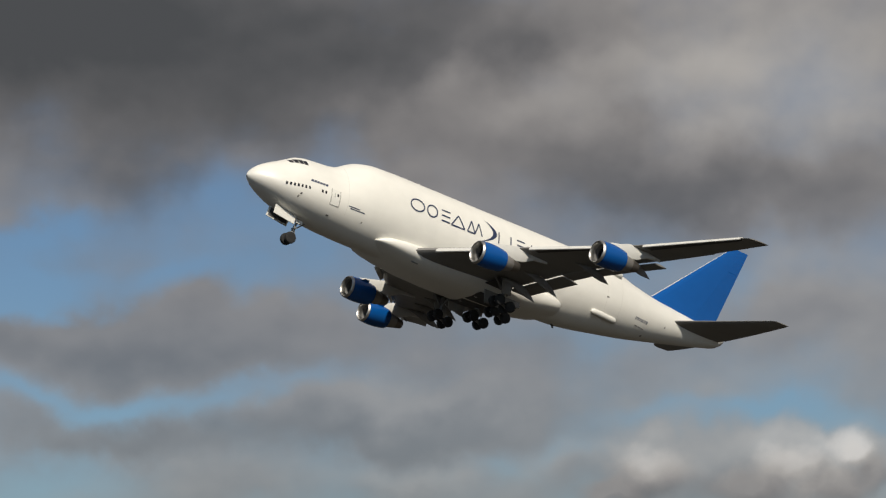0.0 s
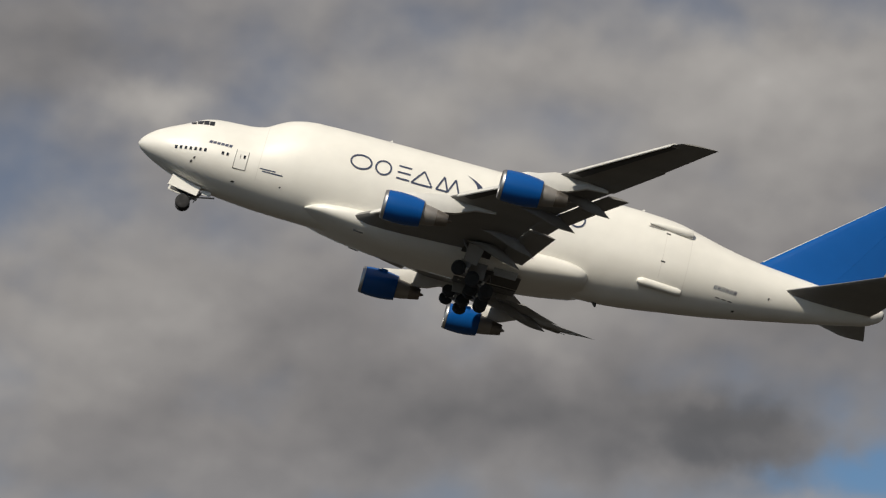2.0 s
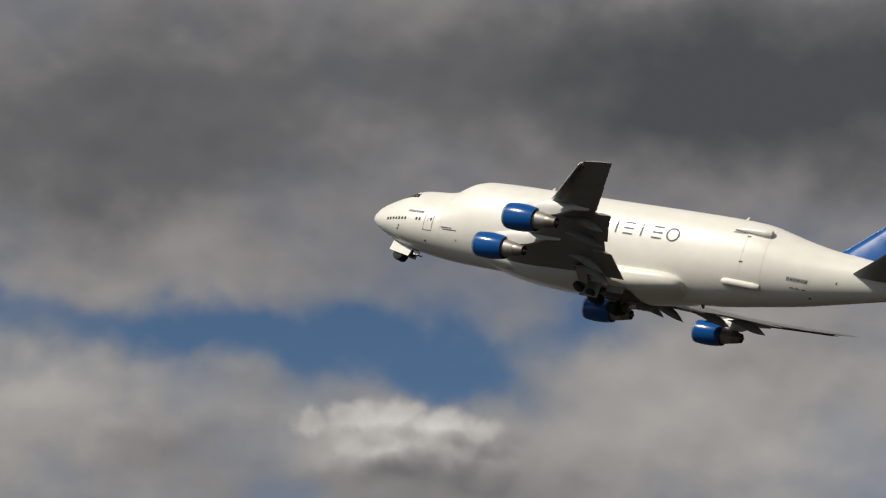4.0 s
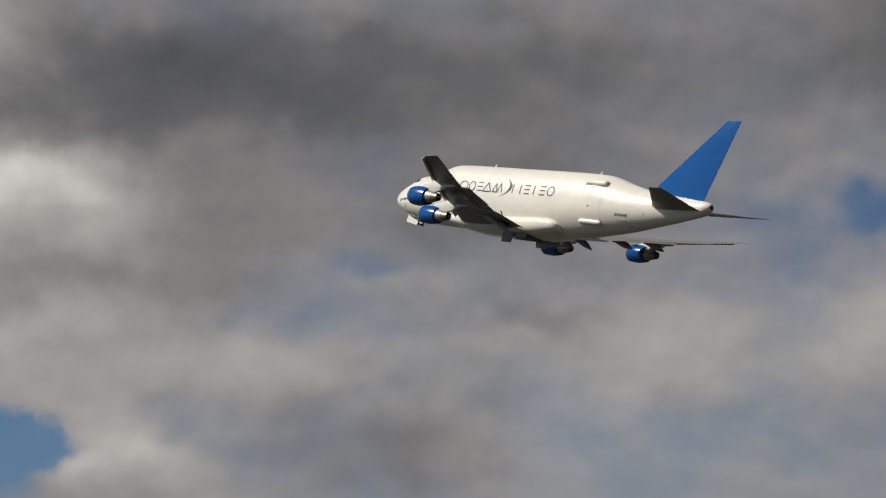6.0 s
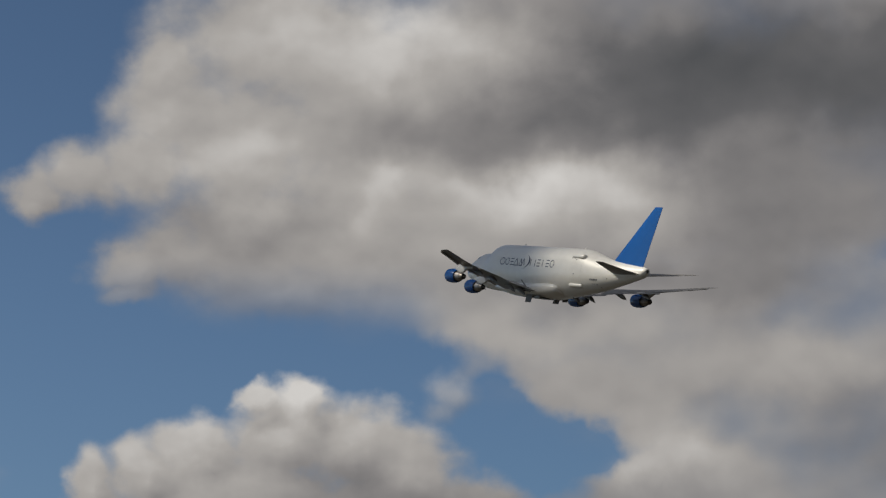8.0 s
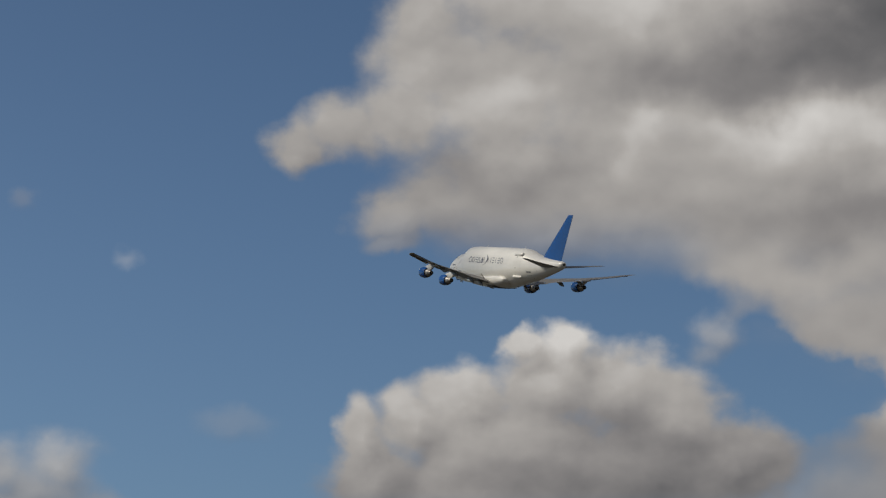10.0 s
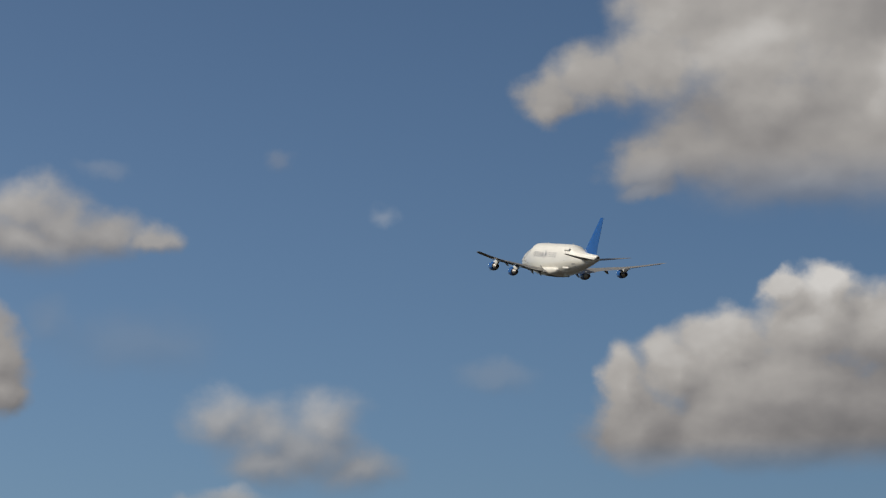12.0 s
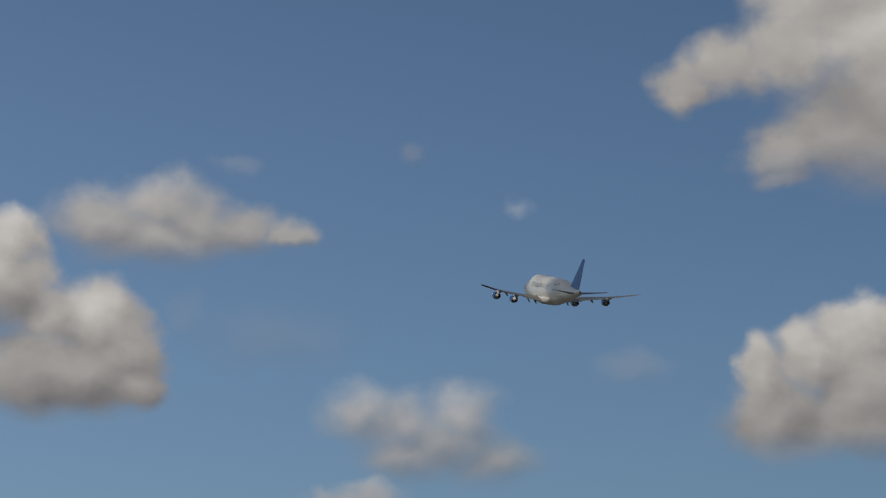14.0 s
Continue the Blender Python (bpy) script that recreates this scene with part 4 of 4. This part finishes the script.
def build_tail():
    def blade(z):
        f = (z - 4.57) / (14.6 - 4.57)
        return 57.2 + 12.0 * f, 67.35 + 0.396 * (z - 3.1)
    fin_rings, rud_rings = [], []
    for z, k in ((2.6, 1.0), (3.5, 1.0), (5.0, 1.0), (8.0, 1.0), (11.5, 1.0), (14.35, 1.0), (14.72, 0.45)):
        a, b = blade(z)
        if z < 5:
            a = max(a, 55.0)
        ch = b - a
        t = ch * 0.045 * k + 0.02
        hinge = a + ch * 0.66
        fin_rings.append([(a - 35, 0, z), (a + 0.03 * ch - 35, t * 0.42, z), (a + 0.12 * ch - 35, t * 0.75, z), (a + 0.3 * ch - 35, t * 1.0, z), (a + 0.48 * ch - 35, t * 1.02, z), (hinge - 35, t * 0.86, z),
                          (hinge - 35, -t * 0.86, z), (a + 0.48 * ch - 35, -t * 1.02, z), (a + 0.3 * ch - 35, -t * 1.0, z), (a + 0.12 * ch - 35, -t * 0.75, z), (a + 0.03 * ch - 35, -t * 0.42, z)])
        if z > 3:
            rud_rings.append([(hinge + 0.008 - 35, t * 0.855, z), (hinge + 0.2 - 35, t * 0.83, z), (b - 35, 0.03, z), (b - 35, -0.03, z), (hinge + 0.2 - 35, -t * 0.83, z), (hinge + 0.008 - 35, -t * 0.855, z)])
    fin = part("fin", loft(fin_rings), BLUE, aircraft, "tall bright blue swept fin")
    half = len(rud_rings) // 2
    part("rudder", loft(rud_rings[:half + 1]), BLUE, fin, "blue lower rudder")
    part("rudder", loft([[(x, y, z + (0.008 if i == 0 else 0)) for x, y, z in r] for i, r in enumerate(rud_rings[half:])]), BLUE, fin, "blue upper rudder")
    rings = []
    for z in (4.8, 8.0, 11.5, 14.4):
        a, b = blade(z)
        t = (b - a) * 0.045 + 0.02
        rings.append([(a - 0.015 - 35, 0, z), (a + 0.005 * (b - a) - 35, t * 0.10, z), (a + 0.009 * (b - a) - 35, t * 0.16, z), (a + 0.009 * (b - a) - 35, -t * 0.16, z), (a + 0.005 * (b - a) - 35, -t * 0.10, z)])
    part("leading_edge_strip", loft(rings), LIGHT_GREY, fin, "bare metal leading edge")
    for sy in (-1, 1):
        rings, elev = [], []
        for y, ls, lz, ts, tz in ((0.7, 58.6, 1.95, 68.0, 2.08), (1.9, 59.68, 2.04, 68.25, 2.14), (6.0, 63.6, 2.62, 69.2, 2.66), (10.2, 67.5, 3.25, 70.12, 3.27), (10.55, 68.1, 3.3, 70.17, 3.31)):
            hx = ls + (ts - ls) * 0.72
            hz = lz + (tz - lz) * 0.72
            k = 0.5 if y > 10.5 else 1.0
            ring = aerofoil((ls, lz), (ts, tz), 0.085 * k, sy * y, 0.0)
            rings.append(ring)
            if 1.5 < y < 10.4:
                ch = ts - ls
                elev.append([(hx - 35, sy * y, hz + 0.022 * ch), (hx - 35, sy * y, hz - 0.022 * ch), (ts + 0.03 - 35, sy * y, tz - 0.02), (ts + 0.03 - 35, sy * y, tz + 0.02)])
        tail = part("stabiliser", loft(rings), GREY, aircraft, "grey swept tailplane")
        part("elevator", loft(elev), GREY, tail)


def wheel(centre, radius, width, parent):
    x, y, z = centre
    ring = []
    prof = ((-0.5, 0.55), (-0.5, 0.86), (-0.42, 0.96), (-0.22, 1.0), (0.22, 1.0), (0.42, 0.96), (0.5, 0.86), (0.5, 0.55))
    rings = [[(x + radius * r * math.cos(q), y + w * width, z + radius * r * math.sin(q)) for q in (2 * math.pi * i / 26 for i in range(26))] for w, r in prof]
    w = part("wheel", loft(rings), RUBBER, parent, "black rubber tyre")
    part("hub", tube((x, y - width * 0.46, z), (x, y + width * 0.46, z), radius * 0.54, seg=20, bevel=0.04), STRUT, w, "grey wheel hub")
    return w


def build_gear():
    """The undercarriage legs turn about their hinges; each is built hanging straight down from its own hinge."""
    legs = {}
    nose = new("nose_gear")
    nose.parent, nose.location = aircraft, (7.3 - 35, 0, -2.15)
    nose["label"] = "nose undercarriage leg folding forward"
    part("leg", tube((0, 0, 0), (0, 0, -2.45), 0.15, 0.11), STRUT, nose)
    part("piston", tube((0, 0, -1.5), (0, 0, -2.84), 0.09), STEEL, nose)
    part("drag_brace", tube((0.9, 0, -0.1), (0.05, 0, -1.6), 0.07), STRUT, nose)
    part("torque_link", slab([(0.12, -0.12, -1.5), (0.42, -0.1, -2.0), (0.42, 0.1, -2.0), (0.12, 0.12, -1.5)], 0.06), STRUT, nose)
    part("steering_collar", tube((0, -0.32, -1.45), (0, 0.32, -1.45), 0.12, bevel=0.03), STRUT, nose)
    part("axle", tube((0, -0.5, -2.84), (0, 0.5, -2.84), 0.08), STRUT, nose)
    for sy in (-1, 1):
        wheel((0, sy * 0.42, -2.84), 0.66, 0.42, nose)
    legs["nose"] = nose
    for sy, tag in ((-1, "nose_door_left"), (1, "nose_door_right")):
        d = new("nose_gear_door")
        d.parent, d.location = aircraft, (3.7 - 35, sy * 0.62, -1.80)
        d["label"] = "white open nose gear door"
        part("panel", slab([(0, 0, 0), (2.75, 0, -0.62), (2.55, sy * 0.12, -1.55), (-0.2, sy * 0.12, -1.12)], 0.10), WHITE_DOOR, d)
        part("inner_frame", slab([(0.2, -sy * 0.09, -0.2), (2.5, -sy * 0.09, -0.72), (2.4, sy * 0.0, -1.35), (0.0, sy * 0.0, -0.98)], 0.06), DARK, d, "dark inner frame of the door")
        legs[tag] = d
    door = part("aft_nose_door", slab([(6.55 - 35, -0.45, -2.55), (7.45 - 35, -0.45, -2.6), (7.45 - 35, -0.5, -3.0), (6.65 - 35, -0.5, -3.0)], 0.06), WHITE_DOOR, aircraft, "small white aft nose gear door")
    for tag, s, y, z, drop in (("wing_left", 31.6, -5.6, -2.25, 2.95), ("wing_right", 31.6, 5.6, -2.25, 2.95), ("body_left", 33.9, -1.95, -2.6, 2.6), ("body_right", 33.9, 1.95, -2.6, 2.6)):
        g = new("main_gear")
        g.parent, g.location = aircraft, (s - 35, y, z)
        g["label"] = "four-wheeled main undercarriage leg"
        part("leg", tube((0, 0, 0.3), (0, 0, -drop + 0.55), 0.24, 0.2), STRUT, g)
        part("piston", tube((0, 0, -drop + 0.9), (0, 0, -drop), 0.14), STEEL, g)
        inward = -1 if y > 0 else 1
        part("side_brace", tube((0.05, inward * 1.5 if tag[0] == "w" else 0.2, -0.2), (0, 0, -1.5), 0.10), STRUT, g)
        part("drag_brace", tube((-1.5, 0, -0.1), (0, 0, -1.6), 0.09), STRUT, g)
        part("torque_link", slab([(0.18, -0.15, -1.3), (0.6, -0.12, -1.85), (0.6, 0.12, -1.85), (0.18, 0.15, -1.3)], 0.08), STRUT, g)
        part("bogie_beam", tube((-0.95, 0, -drop + 0.28), (0.95, 0, -drop - 0.28), 0.15, bevel=0.04), STRUT, g)
        for dx in (-0.75, 0.75):
            dz = -drop - dx * 0.29
            part("axle", tube((dx, -0.75, dz), (dx, 0.75, dz), 0.09), STRUT, g)
            for dy in (-0.57, 0.57):
                wheel((dx, dy, dz), 0.63, 0.44, g)
        if tag[0] == "w":
            part("leg_door", slab([(-0.75, -inward * 0.42, -0.1), (0.75, -inward * 0.42, -0.1), (0.65, -inward * 0.5, -1.9), (-0.65, -inward * 0.5, -1.9)], 0.09), BAY_DOOR_AND_GAP, g, "soiled grey door fixed to the leg")
        legs[tag] = g
    for tag, s0, s1, y, deep in (("bay_left", 30.6, 33.0, -3.35, 1.6), ("bay_right", 30.6, 33.0, 3.05, 1.25), ("bay_aft_left", 33.6, 35.8, -3.25, 0.75), ("bay_aft_right", 33.6, 35.8, 3.25, 0.75)):
        d = new("main_gear_door")
        d.parent, d.location = aircraft, (s0 - 35, y, -3.35)
        d["label"] = "soiled grey open main gear bay door"
        w = s1 - s0
        part("panel", slab([(0, 0, 0), (w, 0, 0), (w - 0.1, 0.12 * (1 if y > 0 else -1), -deep), (0.1, 0.12 * (1 if y > 0 else -1), -deep)], 0.09), BAY_DOOR_AND_GAP, d)
        part("actuator", tube((w / 2, -0.4 * (1 if y > 0 else -1), 0.2), (w / 2, 0, -0.6), 0.06), STRUT, d)
        legs[tag] = d
    # dark plates painted as the shade of the open wheel wells; no hollow behind
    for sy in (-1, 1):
        part("wheel_well_shade", slab([(30.4 - 35, sy * 0.25, -3.96), (36.2 - 35, sy * 0.25, -3.93), (36.2 - 35, sy * 2.9, -3.66), (30.4 - 35, sy * 2.9, -3.70)], 0.10), DARK, aircraft, "dark plate painted as the shade of a wheel well in the belly")
        part("wing_wheel_well_shade", slab([(30.3 - 35, sy * 3.6, -2.78), (33.0 - 35, sy * 3.6, -2.86), (33.0 - 35, sy * 6.2, -2.62), (30.6 - 35, sy * 6.2, -2.52)], 0.08), DARK, aircraft, "dark plate painted as wheel well shade under the wing root")
    return legs


build_fuselage()
wing_left = build_wing(-1, "wing_left")
wing_right = build_wing(1, "wing_right")
for sy in (-1, 1):
    build_engine(sy, 22.47, 11.92, -3.1)
    build_engine(sy, 31.35, 21.1, -1.8)
build_tail()
gear = build_gear()


# ---------------------------------------------------------------- what moves
def motions():
    walk(aircraft, [
        (0.0, pose(186.85, 232.46, 49.55, -1.42, 12.76, 0.00)),
        (0.5, pose(146.59, 231.96, 54.27, -0.94, 13.04, 0.30)),
        (1.0, pose(106.43, 231.50, 59.02, -0.65, 13.34, 0.78)),
        (1.5, pose(66.25, 231.09, 63.92, -0.49, 13.74, 1.17)),
        (2.0, pose(26.02, 230.65, 68.94, -0.26, 14.25, 1.44)),
        (2.5, pose(-14.21, 230.17, 74.09, 0.07, 14.79, 1.84)),
        (3.0, pose(-54.49, 229.49, 79.39, 0.33, 15.34, 2.25)),
        (3.5, pose(-94.86, 228.60, 84.89, 0.41, 15.90, 2.60)),
        (4.0, pose(-135.09, 227.69, 90.60, -0.04, 16.30, 3.28)),
        (4.2, pose(-151.16, 227.31, 92.91, -0.22, 16.44, 3.57)),
        (4.6, pose(-183.18, 226.02, 97.82, -0.34, 16.41, 3.87)),
        (5.0, pose(-215.19, 224.71, 102.74, -0.45, 16.37, 4.16)),
        (5.4, pose(-247.19, 223.39, 107.67, -0.55, 16.32, 4.44)),
        (5.8, pose(-279.21, 222.05, 112.62, -0.64, 16.27, 4.72)),
        (6.3, pose(-319.24, 220.37, 118.83, -0.73, 16.20, 5.06)),
        (6.5, pose(-335.38, 219.55, 121.55, -0.54, 16.16, 5.18)),
        (7.0, pose(-375.76, 217.50, 128.42, -0.04, 16.05, 5.41)),
        (7.5, pose(-416.24, 215.35, 135.40, 0.45, 15.88, 5.56)),
        (8.0, pose(-456.79, 213.12, 142.48, 0.77, 15.64, 5.72)),
        (8.5, pose(-497.40, 210.79, 149.65, 0.91, 15.40, 6.00)),
        (8.7, pose(-513.65, 209.84, 152.53, 0.95, 15.30, 6.12)),
        (9.2, pose(-554.41, 207.08, 159.55, 0.93, 14.98, 6.16)),
        (9.7, pose(-595.17, 204.30, 166.56, 0.90, 14.66, 6.20)),
        (10.2, pose(-635.94, 201.50, 173.57, 0.87, 14.34, 6.22)),
        (10.8, pose(-684.89, 198.10, 181.93, 0.82, 13.98, 6.23)),
        (11.0, pose(-701.32, 196.75, 184.49, 0.70, 14.03, 6.11)),
        (11.5, pose(-742.42, 193.30, 190.78, 0.39, 14.19, 5.80)),
        (12.0, pose(-783.55, 189.75, 196.96, 0.10, 14.45, 5.68)),
        (12.5, pose(-824.69, 186.12, 203.01, -0.17, 14.78, 5.72)),
        (13.0, pose(-865.82, 182.40, 208.99, -0.40, 15.16, 5.86)),
        (13.5, pose(-906.94, 178.63, 214.93, -0.57, 15.57, 6.07)),
        (14.0, pose(-948.04, 174.90, 220.93, -0.74, 15.96, 6.34)),
    ])

    def hinge(ob, turns):
        x, y, z = ob.location
        walk(ob, [(t, pose(x, y, z, rx, ry, 0)) for t, rx, ry in turns])
    hinge(gear["nose"], [(0, 0, 20.7), (0.5, 0, 29), (1, 0, 36.4), (1.5, 0, 41.5), (2, 0, 48.5), (2.5, 0, 54), (3, 0, 58.5), (3.5, 0, 64), (4.2, 0, 69), (5, 0, 80), (6, 0, 96), (14, 0, 96)])
    for tag, sy in (("nose_door_left", 1), ("nose_door_right", -1)):
        hinge(gear[tag], [(0, 0, 0), (5.8, 0, 0), (7.2, sy * 80, 0), (14, sy * 80, 0)])
    for tag, sy in (("wing_left", 1), ("wing_right", -1)):
        hinge(gear[tag], [(0, 0, 0), (0.8, sy * 2, 4), (1.5, sy * 14, 8), (2.5, sy * 32, 10), (3.5, sy * 48, 10), (4.2, sy * 58, 10), (5.4, sy * 80, 6), (6.2, sy * 92, 0), (14, sy * 92, 0)])
    for tag in ("body_left", "body_right"):
        hinge(gear[tag], [(0, 0, 0), (0.8, 0, 6), (1.5, 0, 16), (2.5, 0, 32), (3.5, 0, 50), (4.2, 0, 62), (5.4, 0, 85), (6.2, 0, 96), (14, 0, 96)])
    for tag, sy, late in (("bay_left", 1, 1.0), ("bay_right", -1, 0.0), ("bay_aft_left", 1, 0.3), ("bay_aft_right", -1, 0.0)):
        hinge(gear[tag], [(0, 0, 0), (7.0 + late, 0, 0), (10.0 + late, sy * 84, 0), (14, sy * 84, 0)])


motions()
